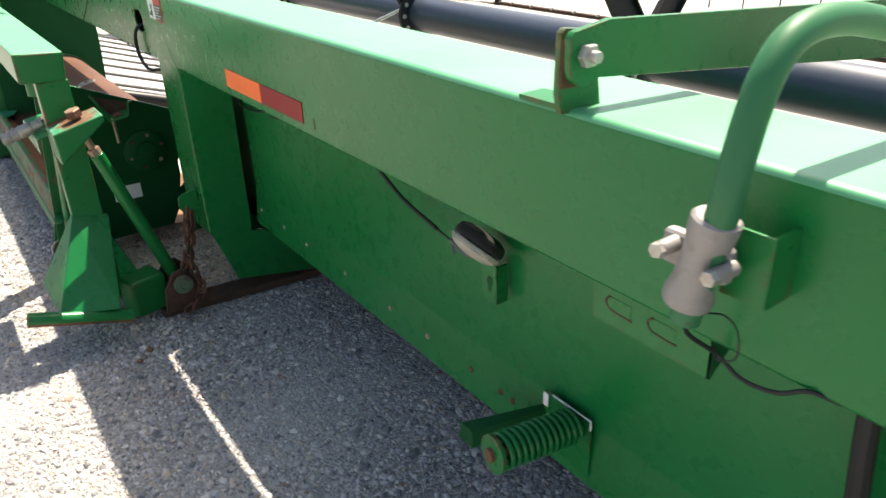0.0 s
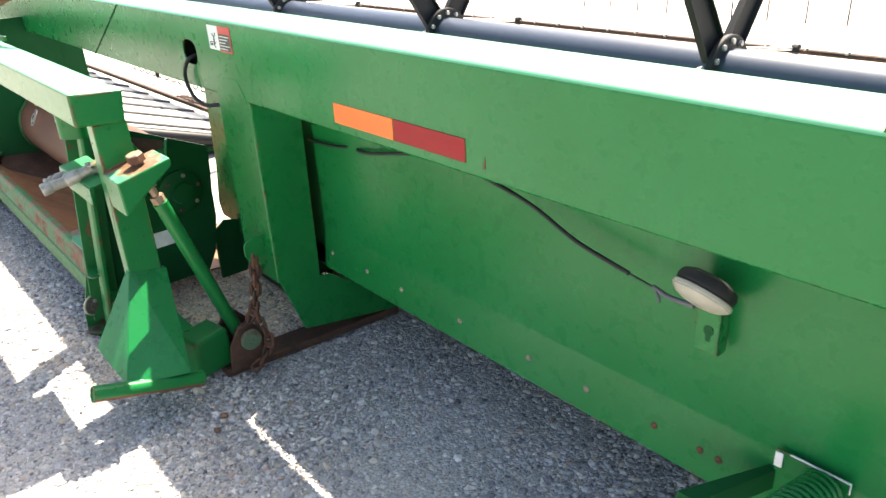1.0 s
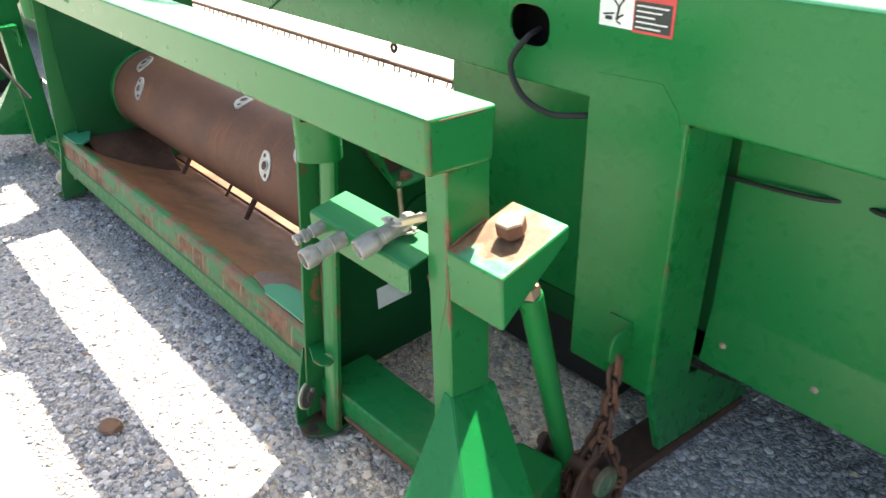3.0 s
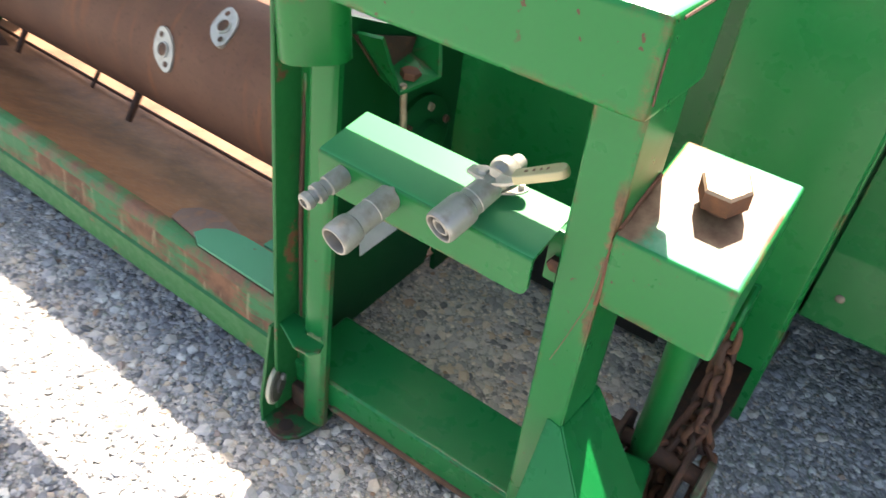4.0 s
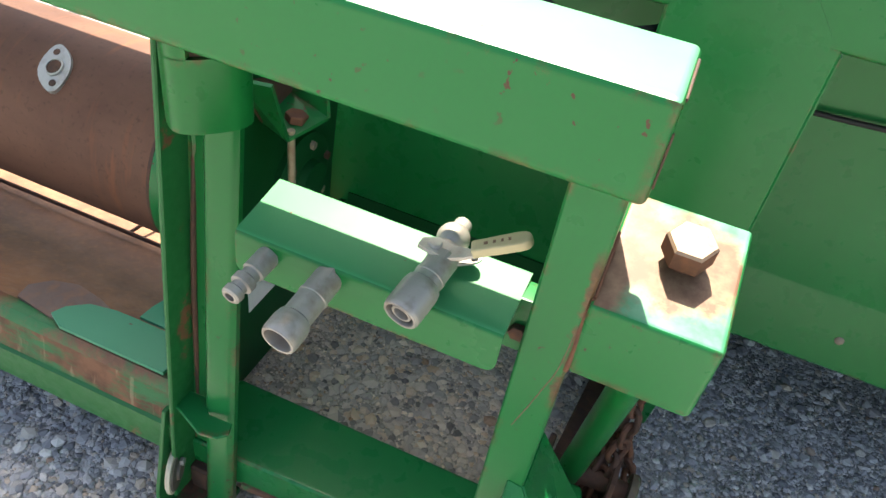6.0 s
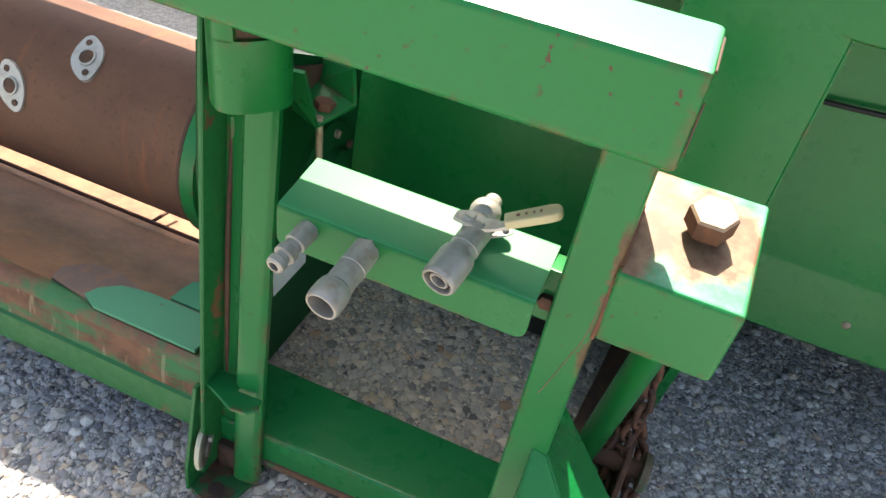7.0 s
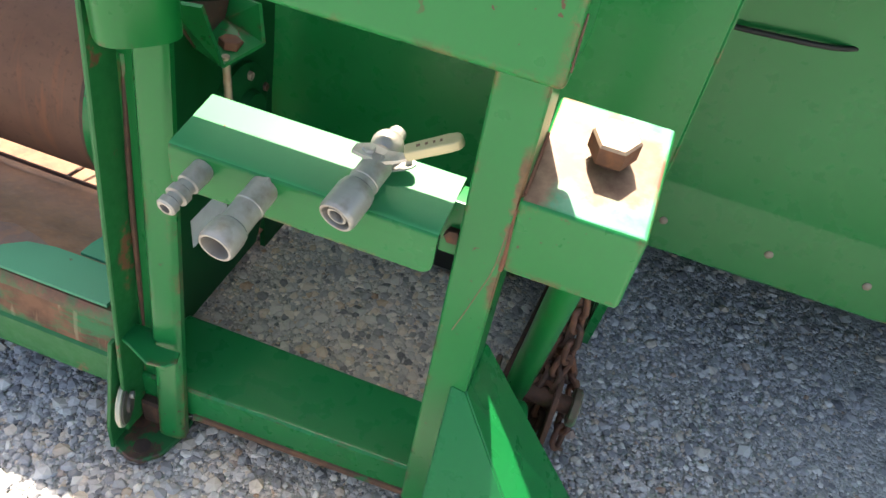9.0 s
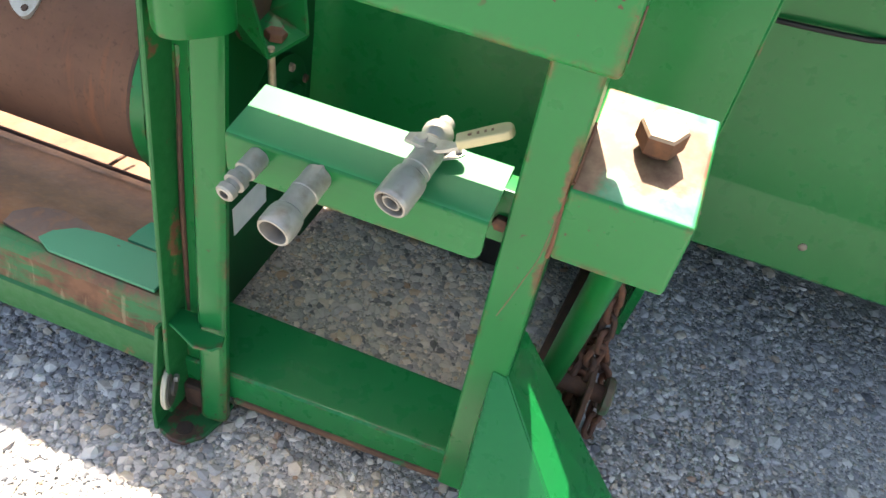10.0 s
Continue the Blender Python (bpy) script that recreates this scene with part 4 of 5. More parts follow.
    bmesh.ops.transform(bm, matrix=lean, verts=list(bm.verts))
    part("post_flange", bm, GREEN_EDGE, adapter)
    bm = bmesh.new()
    prof = [(-1.118, -0.345), (-1.093, -0.345)] + [(-1.093 + 0.016 * t / 4, -0.345 - 0.024 * (0.5 - 0.5 * math.cos(math.pi * t / 4))) for t in range(1, 5)] + [(-1.068, -0.371), (-1.045, -0.368), (-1.040, -0.365), (-1.036, -0.360), (-1.037, -0.350), (-1.118, -0.332)]
    prism(bm, [(mx(x), y) for x, y in prof], "z", 0.05, 0.875)
    bmesh.ops.transform(bm, matrix=lean, verts=list(bm.verts))
    part("inner_post", bm, GREEN_OLD, adapter, angle=28)
    bm = bmesh.new()
    pipe(bm, [(mx(-1.112), -0.352, 0.08), (mx(-1.112), -0.328, 0.45), (mx(-1.112), -0.292, 0.72)], 0.004, 8, 3)
    part("rusty_weld", bm, RUST_DARK, adapter, "rusty stitch weld")
    for z in (0.30, 0.42, 0.54, 0.66):
        bm = bmesh.new()
        y = -0.354 + (z - 0.08) * 0.094
        pipe(bm, [(mx(-1.112), y, z), (mx(-1.111), y + 0.0005, z + 0.012), (mx(-1.112), y + 0.002, z + 0.028)], 0.0055, 8, 4)
        part("weld_stitch", bm, GREEN_OLD, adapter)
    # sleeve under the beam
    bm = bmesh.new()
    sl = []
    for i in range(28):
        t = 2 * math.pi * i / 28
        c, d = math.copysign(abs(math.cos(t)) ** 0.7, math.cos(t)) * 0.046, math.copysign(abs(math.sin(t)) ** 0.7, math.sin(t)) * 0.034
        sl.append((-1.066 + 0.656 * c + 0.755 * d, -0.324 + 0.755 * c - 0.656 * d))
    prism(bm, [(mx(x), y) for x, y in sl], "z", 0.738, 0.824)
    prism(bm, [(mx(x), y) for x, y in sl if (x + 1.066) * 0.967 + (y + 0.324) * 0.266 < 0.004], "z", 0.822, 0.868)
    sleeve = part("post_sleeve", bm, GREEN_OLD, adapter)
    # block added in the notch; its dark brown is the recess's shade
    bm = bmesh.new()
    prism(bm, [(mx(-1.066 + (x + 1.066) * 0.8), -0.324 + (y + 0.324) * 0.8) for x, y in sl], "z", 0.816, 0.867)
    part("notch_block", bm, RUST_DARK, sleeve, "dark block in the sleeve notch, shade in its colour")
    # clip and foot tab
    bm = bmesh.new()
    prism(bm, [(mx(x), y) for x, y in ((-1.130, -0.382), (-1.104, -0.391), (-1.063, -0.408), (-1.036, -0.404), (-1.024, -0.390), (-1.030, -0.372), (-1.070, -0.374), (-1.085, -0.350), (-1.130, -0.352))], "z", 0.258, 0.264, 0.0015, 1)
    part("clip", bm, GREEN_OLD, adapter)
    bm = bmesh.new()
    outline = [(-1.140, -0.37), (-1.139, -0.425), (-1.128, -0.438), (-1.10, -0.447), (-1.078, -0.445), (-1.055, -0.42), (-1.045, -0.38), (-1.045, -0.345), (-1.12, -0.335)]
    prism(bm, [(mx(x), y) for x, y in outline], "z", 0.034, 0.045, 0.002, 1)
    tab = part("foot_tab", bm, GREEN_TAB, adapter, "green foot tab with rust-worn rim")
    bm = bmesh.new()
    lathe(bm, (mx(-1.091), -0.420, 0.0448), (0, 0, 1), [(0, 0.0135), (0.0008, 0.0135)], 18)
    part("hole", bm, RUST_DARK, tab)
    bm = bmesh.new()
    prism(bm, [(-0.35, 0.036), (-0.437, 0.036), (-0.434, 0.09), (-0.418, 0.15), (-0.394, 0.25), (-0.35, 0.25)], "x", mx(-1.139), mx(-1.132), 0.001, 1)
    part("edge_plate", bm, GREEN_EDGE, adapter)
    bm = bmesh.new()
    lathe(bm, (mx(-1.128), -0.405, 0.122), (0.92 if mx(0) == 0 else -0.92, 0.38, 0), [(0, 0.034), (0.003, 0.038), (0.008, 0.038), (0.009, 0.034)], 26)
    roller = part("latch_roller", bm, CREAM, adapter, "cream worn rim of the latch roller")
    bm = bmesh.new()
    lathe(bm, (mx(-1.120), -0.4017, 0.122), (0.92 if mx(0) == 0 else -0.92, 0.38, 0), [(0, 0.0345), (0.003, 0.032), (0.004, 0.016), (0.008, 0.015), (0.009, 0.006)], 24)
    part("roller_face", bm, GREASY, roller, "greasy grey roller face")
    bm = bmesh.new()
    hexagon(bm, (mx(-1.115), -0.396, 0.140), (0.92 if mx(0) == 0 else -0.92, 0.38, 0.1), 0.012, 0.006)
    part("roller_bolt", bm, CAST, roller)
    bm = bmesh.new()
    b((-1.120, -0.378, 0.044), (-1.080, -0.340, 0.10), 0.010, 3, bm)
    part("latch_block", bm, RUST_DARK, adapter, "greasy rusty latch block")
    # side plate behind the inner post
    bm = bmesh.new()
    if mx(0) == 0:
        plate = [(-0.32, 0.09), (0.05, 0.09), (0.09, 0.16), (0.118, 0.30), (0.120, 0.40), (0.130, 0.50), (0.134, 0.582), (-0.30, 0.775), (-0.32, 0.60)]
    else:
        plate = [(-0.32, 0.09), (0.05, 0.09), (0.18, 0.16), (0.235, 0.30), (0.240, 0.42), (0.250, 0.60), (0.250, 0.95), (-0.30, 0.95), (-0.32, 0.60)]
    prism(bm, plate, "x", mx(-1.158), mx(-1.148))
    # the plate's upper edge is coloured as if sunlit
    lighten_tops(part("side_plate", bm, [GREEN_SHADED, GREEN_SUNLIT], adapter))


SCRATCH = rusted("bare_scratch", (0.07, 0.06, 0.035), (0.15, 0.10, 0.06), (0.24, 0.16, 0.10))
CREAM = plain("worn_cream_paint", (0.52, 0.48, 0.36), 0.5)
GREASY = rusted("greasy_worn_steel", (0.05, 0.042, 0.034), (0.12, 0.105, 0.085), (0.22, 0.19, 0.15), rough=0.5)
BOLT = metal("weathered_bolt_steel", (0.27, 0.19, 0.13), 0.55, (0.16, 0.08, 0.045), 0.4)
side_frame(lambda x: x)
side_frame(lambda x: -4.06 - x)

# pivot ear on the beam, with its rusty hook
EAR, EAR_Z = -0.13, 0.012
bm = bmesh.new()
prism(bm, [(-0.06, 0.93), (-0.05, 1.02), (0.0, 1.04), (0.07, 1.02), (0.13, 0.99), (0.25, 0.982), (0.36, 0.975), (0.36, 0.958), (0.12, 0.958), (0.06, 0.925), (0.0, 0.90)], "y", -0.005, 0.005, 0.001, 1)
bmesh.ops.transform(bm, matrix=Matrix.Translation((-2.02 + EAR, -0.425, EAR_Z)) @ Matrix.Rotation(math.atan2(0.12, 0.34), 4, "Z"), verts=list(bm.verts))
ear = part("pivot_ear", bm, GREEN_OLD, adapter)
bm = bmesh.new()
hexagon(bm, (-1.98 + EAR, -0.42, 1.005 + EAR_Z), (0.3, -1, 0), 0.026, 0.014)
part("pivot_nut", bm, ZINC, ear)
hook = thing("lock_rod", (-1.99, -0.4, 1.01), "rusty brown locking rod above the beam", "rod")
bm = bmesh.new()
rod(bm, (-1.99 + EAR, -0.405, 1.02), (-1.60 + EAR, -0.20, 1.16), 0.010, 12)
rod(bm, (-1.82 + EAR, -0.315, 1.081), (-1.60 + EAR, -0.20, 1.16), 0.016, 12)
part("rod", bm, RUST, hook)

# ---- hydraulic bracket with couplers ----
bm = bmesh.new()
sheet(bm, [(-0.328, 0.655), (-0.328, 0.688)] + fold((-0.328, 0.696), (-0.328, 0.68), (-0.41, 0.682), 0.004, 3) + fold((-0.416, 0.682), (-0.330, 0.696), (-0.417, 0.6), 0.007, 5) + [(-0.4165, 0.664)], -0.974, -0.677, 0.004)
flange = [(-0.974, 0.664), (-0.974, 0.642)] + [(-0.964 - 0.010 * math.cos(a), 0.638 - 0.010 * math.sin(a)) for a in (0.3, 0.8, 1.2, 1.57)] + [(-0.690 + 0.013 * math.sin(a), 0.642 - 0.013 * math.cos(a)) for a in (0.0, 0.4, 0.8, 1.2, 1.57)] + [(-0.677, 0.664)]
prism(bm, flange, "y", -0.4165, -0.4125)
bmesh.ops.recalc_face_normals(bm, faces=list(bm.faces))
bracket = part("coupler_bracket", bm, [GREEN, BRACKET_SUNLIT], adapter)
lighten_tops(bracket)
bm = bmesh.new()
box(bm, (-0.686, -0.366, 0.618), (-0.655, -0.335, 0.69), 0.003)
lug = part("bracket_lug", bm, GREEN_OLD, adapter)
bm = bmesh.new()
hexagon(bm, (-0.671, -0.366, 0.648), (0, -1, 0), 0.017, 0.008)
part("lug_bolt", bm, RUST, lug)


def coupler(at, length, big, label, name="hydraulic_coupler", droop=-0.06, skew=0.0):
    d = Vector((skew, -1.0, droop)).normalized()
    t = thing(name, at, label, "hydraulic coupler", "hydraulic couplers")
    p = Vector(at)
    r = 0.0195 if big else 0.0125
    bm = bmesh.new()
    if big:
        k = 0.68 if "open" in label else 0.47
        lathe(bm, p, d, [(0, r * 0.80), (length * 0.30, r * 0.80), (length * 0.305, r * 0.84), (length * 0.34, r * 0.84), (length * 0.35, r * 0.80), (length * (k - 0.03), r * 0.81), (length * k, r * 0.93), (length * (k + 0.04), r * 0.95), (length * (k + 0.06), r * 0.985), (length * (k + 0.10), r), (length * 0.93, r), (length * 0.97, r * 0.975), (length, r * 0.91), (length, r * 0.79), (length - 0.003, r * 0.76), (length - 0.02, r * 0.74)], 28, closed=False)
    else:
        lathe(bm, p, d, [(0, r), (length * 0.42, r), (length * 0.44, r * 0.8), (length * 0.55, r * 0.8), (length * 0.58, r), (length * 0.72, r), (length * 0.74, r * 0.72), (length * 0.82, r * 0.72), (length * 0.85, r * 0.88), (length * 0.97, r * 0.86), (length, r * 0.7), (length, r * 0.45), (length - 0.01, r * 0.45)], 24, closed=False)
    part("body", bm, CAST, t)
    bm = bmesh.new()
    hexagon(bm, p - d * 0.003, d, r * 1.42, 0.012, 0.2)
    part("hex_collar", bm, CAST, t)
    bm = bmesh.new()
    lathe(bm, p + d * (length - (0.018 if big else 0.012)), d, [(0, r * (0.71 if big else 0.57)), (0.001, r * (0.71 if big else 0.57))], 20)
    part("bore", bm, RUST_DARK, t, "dark brown bore")
    if big and "open" not in label:
        bm = bmesh.new()
        lathe(bm, p + d * (length - 0.011), d, [(0, r * 0.58), (0.008, r * 0.56), (0.009, r * 0.52), (0.009, r * 0.42), (0.006, r * 0.38), (0.0, r * 0.38)], 20, closed=False)
        part("poppet", bm, CAST, t)
    return t


coupler((-0.934, -0.414, 0.664), 0.063, False, "slim grey male hydraulic coupler on the green bracket", droop=-0.19, skew=-0.10)
coupler((-0.864, -0.414, 0.666), 0.088, True, "grey female hydraulic coupler with open bore on the green bracket", droop=-0.18, skew=-0.07)
coupler((-0.759, -0.378, 0.712), 0.076, True, "grey female hydraulic coupler behind a shut-off valve", droop=-0.28, skew=-0.16)

valve = thing("ball_valve", (-0.765, -0.36, 0.71), "steel ball valve with yellowed lever grip above the bracket", "ball valve")
bm = bmesh.new()
bmesh.ops.create_uvsphere(bm, u_segments=24, v_segments=14, radius=0.0175)
bmesh.ops.translate(bm, verts=list(bm.verts), vec=(-0.763, -0.343, 0.712))
lathe(bm, (-0.764, -0.376, 0.706), (0.0, 1, 0.02), [(0, 0.014), (0.02, 0.0155), (0.045, 0.0135), (0.05, 0.010), (0.066, 0.010), (0.068, 0.008)], 20)
part("valve_body", bm, CAST, valve)
bm = bmesh.new()
rod(bm, (-0.770, -0.374, 0.70), (-0.770, -0.377, 0.728), 0.006, 12)
part("stem", bm, CAST, valve)
bm = bmesh.new()
L = [Vector(p) for p in ((-0.785, -0.3795, 0.724), (-0.772, -0.378, 0.725), (-0.754, -0.377, 0.722), (-0.738, -0.375, 0.726), (-0.716, -0.370, 0.739))]
for i, (a, b) in enumerate(zip(L, L[1:])):
    w0, w1 = (0.0062, 0.0118, 0.0110, 0.0075, 0.0075)[i], (0.0062, 0.0118, 0.0110, 0.0075, 0.0075)[i + 1]
    bm2 = bmesh.new()
    hull(bm2, [p + Vector((0, s * w, h)) for p, w in ((a, w0), (b, w1)) for s in (-1, 1) for h in (-0.002, 0.002)])
    me = bpy.data.meshes.new("piece")
    bm2.to_mesh(me)
    bm2.free()
    bm.from_mesh(me)
    bpy.data.meshes.remove(me)
lever = part("lever", bm, ZINC, valve)
bm = bmesh.new()
hexagon(bm, (-0.770, -0.378, 0.726), (0, 0, 1), 0.012, 0.004)
part("lever_nut", bm, ZINC, lever)
bm = bmesh.new()
prism(bm, [(0.0, -0.0085), (0.046, -0.0100)] + [(0.050 + 0.0098 * math.sin(a), -0.0098 * math.cos(a)) for a in (i * math.pi / 8 for i in range(1, 8))] + [(0.046, 0.0100), (0.0, 0.0085)], "z", -0.0055, 0.0055, 0.003, 3)
grip_x = Vector((0.044, 0.014, 0.021)).normalized()
grip_y = Vector((-0.3, 0.95, 0.0)).normalized()
GRIP_POSE = Matrix.Translation((-0.734, -0.3745, 0.7335)) @ Matrix((grip_x, (grip_y - grip_x * grip_y.dot(grip_x)).normalized(), grip_x.cross(grip_y).normalized())).transposed().to_4x4()
bmesh.ops.transform(bm, matrix=GRIP_POSE, verts=list(bm.verts))
grip = part("grip", bm, GRIP, lever, "yellowed plastic grip")
for at, wide in ((0.013, 0.0040), (0.022, 0.0028), (0.030, 0.0024), (0.037, 0.0026)):
    bm = bmesh.new()
    box(bm, (at, -0.0022, 0.0050), (at + wide, 0.0020, 0.0058), 0)
    bmesh.ops.transform(bm, matrix=GRIP_POSE, verts=list(bm.verts))
    part("print_bar", bm, BROWN_STONE, grip, "dark worn print", smooth=False)
bm = bmesh.new()
hull(bm, [Vector((-0.753, -0.352, 0.702)) + Vector((0.010 * math.cos(a) + 0.016, 0.009 * math.sin(a), 0.004 * math.cos(a) + z)) for a in (i * math.pi / 6 for i in range(12)) for z in (0.0, 0.0025)] + [Vector((-0.762, -0.372 + k, 0.695 + z)) for k in (0, 0.012) for z in (0.0, 0.0025)])
stop_tab = part("stop_tab", bm, ZINC, valve, "galvanised lever stop tab")
bm = bmesh.new()
rod(bm, (-0.735, -0.352, 0.702), (-0.735, -0.352, 0.713), 0.0036, 10)
part("stop_pin", bm, ZINC, stop_tab)

# tray bracket behind the inner post
PIN = metal("tan_worn_pin", (0.36, 0.29, 0.20), 0.5, (0.2, 0.12, 0.07), 0.3)
tray = thing("hook_tray", (-1.09, -0.05, 0.65), "green folded tray with rusty inside behind the post", "bracket")
for name, quad, mat in (
    ("side_cheek", ((-1.095, -0.117, 0.589), (-1.09, -0.165, 0.700), (-1.146, -0.16, 0.690), (-1.146, -0.105, 0.60)), GREEN_OLD),
    ("side_cheek", ((-1.065, -0.053, 0.606), (-1.078, -0.040, 0.66), (-1.146, -0.010, 0.645), (-1.146, -0.03, 0.61)), GREEN_OLD),
    ("tray_floor", ((-1.095, -0.117, 0.589), (-1.065, -0.053, 0.606), (-1.155, -0.03, 0.615), (-1.155, -0.105, 0.60)), GREEN_OLD),
    ("tray_back", ((-1.144, -0.11, 0.60), (-1.144, -0.17, 0.690), (-1.144, -0.01, 0.635), (-1.144, -0.03, 0.61)), RUST_DARK),
):
    bm = bmesh.new()
    p = [Vector(q) for q in quad]
    n = (p[1] - p[0]).cross(p[2] - p[0]).normalized() * 0.003
    hull(bm, [q + n for q in p] + [q - n for q in p])
    part(name, bm, mat, tray, smooth=False)
bm = bmesh.new()
hexagon(bm, (-1.105, -0.08, 0.602), (0.1, 0.1, 1), 0.03, 0.012)
part("tray_nut", bm, RUST, tray)
bm = bmesh.new()
rod(bm, (-1.098, -0.105, 0.60), (-1.098, -0.102, 0.50), 0.006, 12)
part("pin", bm, PIN, tray, "worn tan steel pin")
cover = thing("gearbox_cover", (-1.149, 0.0, 0.435), "round dusty green gearbox cover on the side plate, darkened for shade", "gearbox cover")
bm = bmesh.new()
lathe(bm, (-1.149, 0.0, 0.435), (1, 0, 0), [(0, 0.085), (0.012, 0.085), (0.018, 0.070), (0.020, 0.042), (0.034, 0.038), (0.036, 0.02)], 32)
part("cover", bm, GREEN_SHADED, cover)
for i in range(6):
    a = i * math.pi / 3 + 0.3
    bm = bmesh.new()
    hexagon(bm, (-1.134, 0.066 * math.cos(a), 0.435 + 0.066 * math.sin(a)), (1, 0, 0), 0.014, 0.009, a)
    part("cover_bolt", bm, RIVET if i % 2 else RUST_DARK, cover)
bm = bmesh.new()
box(bm, (-1.1478, -0.158, 0.245), (-1.1465, -0.05, 0.305), 0)
solo("label", bm, WHITE, "faded white label on the side plate", "label", smooth=False)

# strut, chain and rusty anchor plate at the stand
strut = thing("strut", (-0.55, -0.13, 0.15), "round green strut with threaded end beneath the bolt box", "strut")
bm = bmesh.new()
top, bot = Vector((-0.531, -0.278, 0.64)), Vector((-0.553, -0.118, 0.13))
rod(bm, bot, top, 0.0215, 20, edge=0.002)
part("tube", bm, GREEN_OLD, strut)
d = (top - bot).normalized()
bm = bmesh.new()
hexagon(bm, top, d, 0.034, 0.022)
part("nut", bm, BOLT, strut)
bm = bmesh.new()
rod(bm, top, top + d * 0.06, 0.011, 14)
part("thread", bm, BOLT, strut)
PIN_CAP = rusted("dull_green_cap", (0.05, 0.045, 0.03), (0.09, 0.07, 0.045), (0.14, 0.10, 0.06), (0.075, 0.13, 0.075), 0.6, 0.46)
anchor = thing("anchor_plate", (-0.52, 0.0, 0.05), "rusty steel anchor plate with pins on the gravel", "anchor plate")
bm = bmesh.new()
prism(bm, [(-0.60, -0.19), (-0.50, -0.20), (-0.44, 0.45), (-0.54, 0.46)], "z", 0.012, 0.04, 0.004, 1)
part("plate", bm, RUST_DARK, anchor)
bm = bmesh.new()
prism(bm, [(-0.19, 0.04), (-0.05, 0.04), (-0.06, 0.145), (-0.10, 0.19), (-0.145, 0.186), (-0.18, 0.13)], "x", -0.488, -0.478, 0.002, 1)
part("ear", bm, RUST_DARK, anchor)
bm = bmesh.new()
prism(bm, [(-0.19, 0.04), (-0.05, 0.04), (-0.06, 0.145), (-0.10, 0.19), (-0.145, 0.186), (-0.18, 0.13)], "x", -0.60, -0.59, 0.002, 1)
part("ear", bm, RUST_DARK, anchor)
bm = bmesh.new()
lathe(bm, (-0.62, -0.121, 0.150), (1, 0, 0), [(0, 0.016), (0.165, 0.016)], 20)
pin = part("pin", bm, RUST_DARK, anchor)
bm = bmesh.new()
lathe(bm, (-0.456, -0.121, 0.150), (1, 0, 0), [(0, 0.031), (0.002, 0.034), (0.012, 0.034), (0.015, 0.031), (0.0152, 0.014), (0.013, 0.012)], 26)
part("pin_cap", bm, PIN_CAP, pin, "dull green cap of the anchor pin")


def link(bm, c, d, s, a=0.018, b=0.0115, r=0.0055):
    pts = []
    for i in range(16):
        t = 2 * math.pi * i / 16
        e = a * 0.55 if math.sin(t) > 0 else -a * 0.55
        pts.append(c + d * (b * math.sin(t) + e) + s * (b * math.cos(t)))
    pipe(bm, pts, r, 8, 1, True)


def chain(points, label):
    t = thing("safety_chain", points[0], label, "chain", "safety chain")
    path = smooth_path(points, 30)
    walk_len, last, k = 0.0, path[0], 0
    for p, q in zip(path, path[1:]):
        walk_len += (q - p).length
        if walk_len > 0.029:
            walk_len = 0.0
            d = (q - p).normalized()
            u, v = axes_of(d)
            s = (u * math.cos(0.6) + v * math.sin(0.6)) if k % 2 else (v * math.cos(0.6) - u * math.sin(0.6))
            bm = bmesh.new()
            link(bm, q, d, s)
            part("link", bm, RUST_DARK if k % 3 == 1 else RUST, t)
            k += 1
    return t


chain([(-0.509, -0.040, 0.410), (-0.503, -0.048, 0.36), (-0.494, -0.060, 0.30), (-0.488, -0.080, 0.23), (-0.495, -0.098, 0.19), (-0.500, -0.115, 0.150), (-0.502, -0.125, 0.09), (-0.502, -0.135, 0.045)], "rusty steel safety chain hanging from the frame leg")
chain([(-0.507, -0.030, 0.400), (-0.508, -0.040, 0.33), (-0.506, -0.056, 0.26), (-0.512, -0.076, 0.195), (-0.520, -0.100, 0.170), (-0.528, -0.120, 0.13), (-0.535, -0.135, 0.085), (-0.525, -0.15, 0.045)], "rusty steel chain end looped over the anchor pin")
chain([(-0.492, -0.072, 0.230), (-0.474, -0.070, 0.175), (-0.455, -0.060, 0.12), (-0.450, -0.085, 0.07), (-0.452, -0.12, 0.045)], "slack rusty chain end lying at the anchor pin")
bm = bmesh.new()
box(bm, (-0.557, -0.006, 0.388), (-0.503, -0.0005, 0.458), 0.002)
prism(bm, [(-0.001, 0.458), (-0.050, 0.452), (-0.064, 0.444), (-0.069, 0.430), (-0.069, 0.402), (-0.060, 0.388), (-0.001, 0.386)], "x", -0.508, -0.502, 0.0015, 1)
solo("chain_eye", bm, GREEN_OLD, "green bent steel chain eye on the frame leg", "chain eye")

# ---- feed drum and pan ----
DX0, DX1, DY, DZ, DR = -2.875, -1.326, 0.010, 0.402, 0.163
drum = thing("feed_drum", (-2.05, DY, DZ), "brown rusty feed drum with bolted finger guides", "feed drum")
bm = bmesh.new()
lathe(bm, (DX0, DY, DZ), (1, 0, 0), [(0, DR), (DX1 - DX0, DR)], 64)
part("shell", bm, PRIMER, drum)
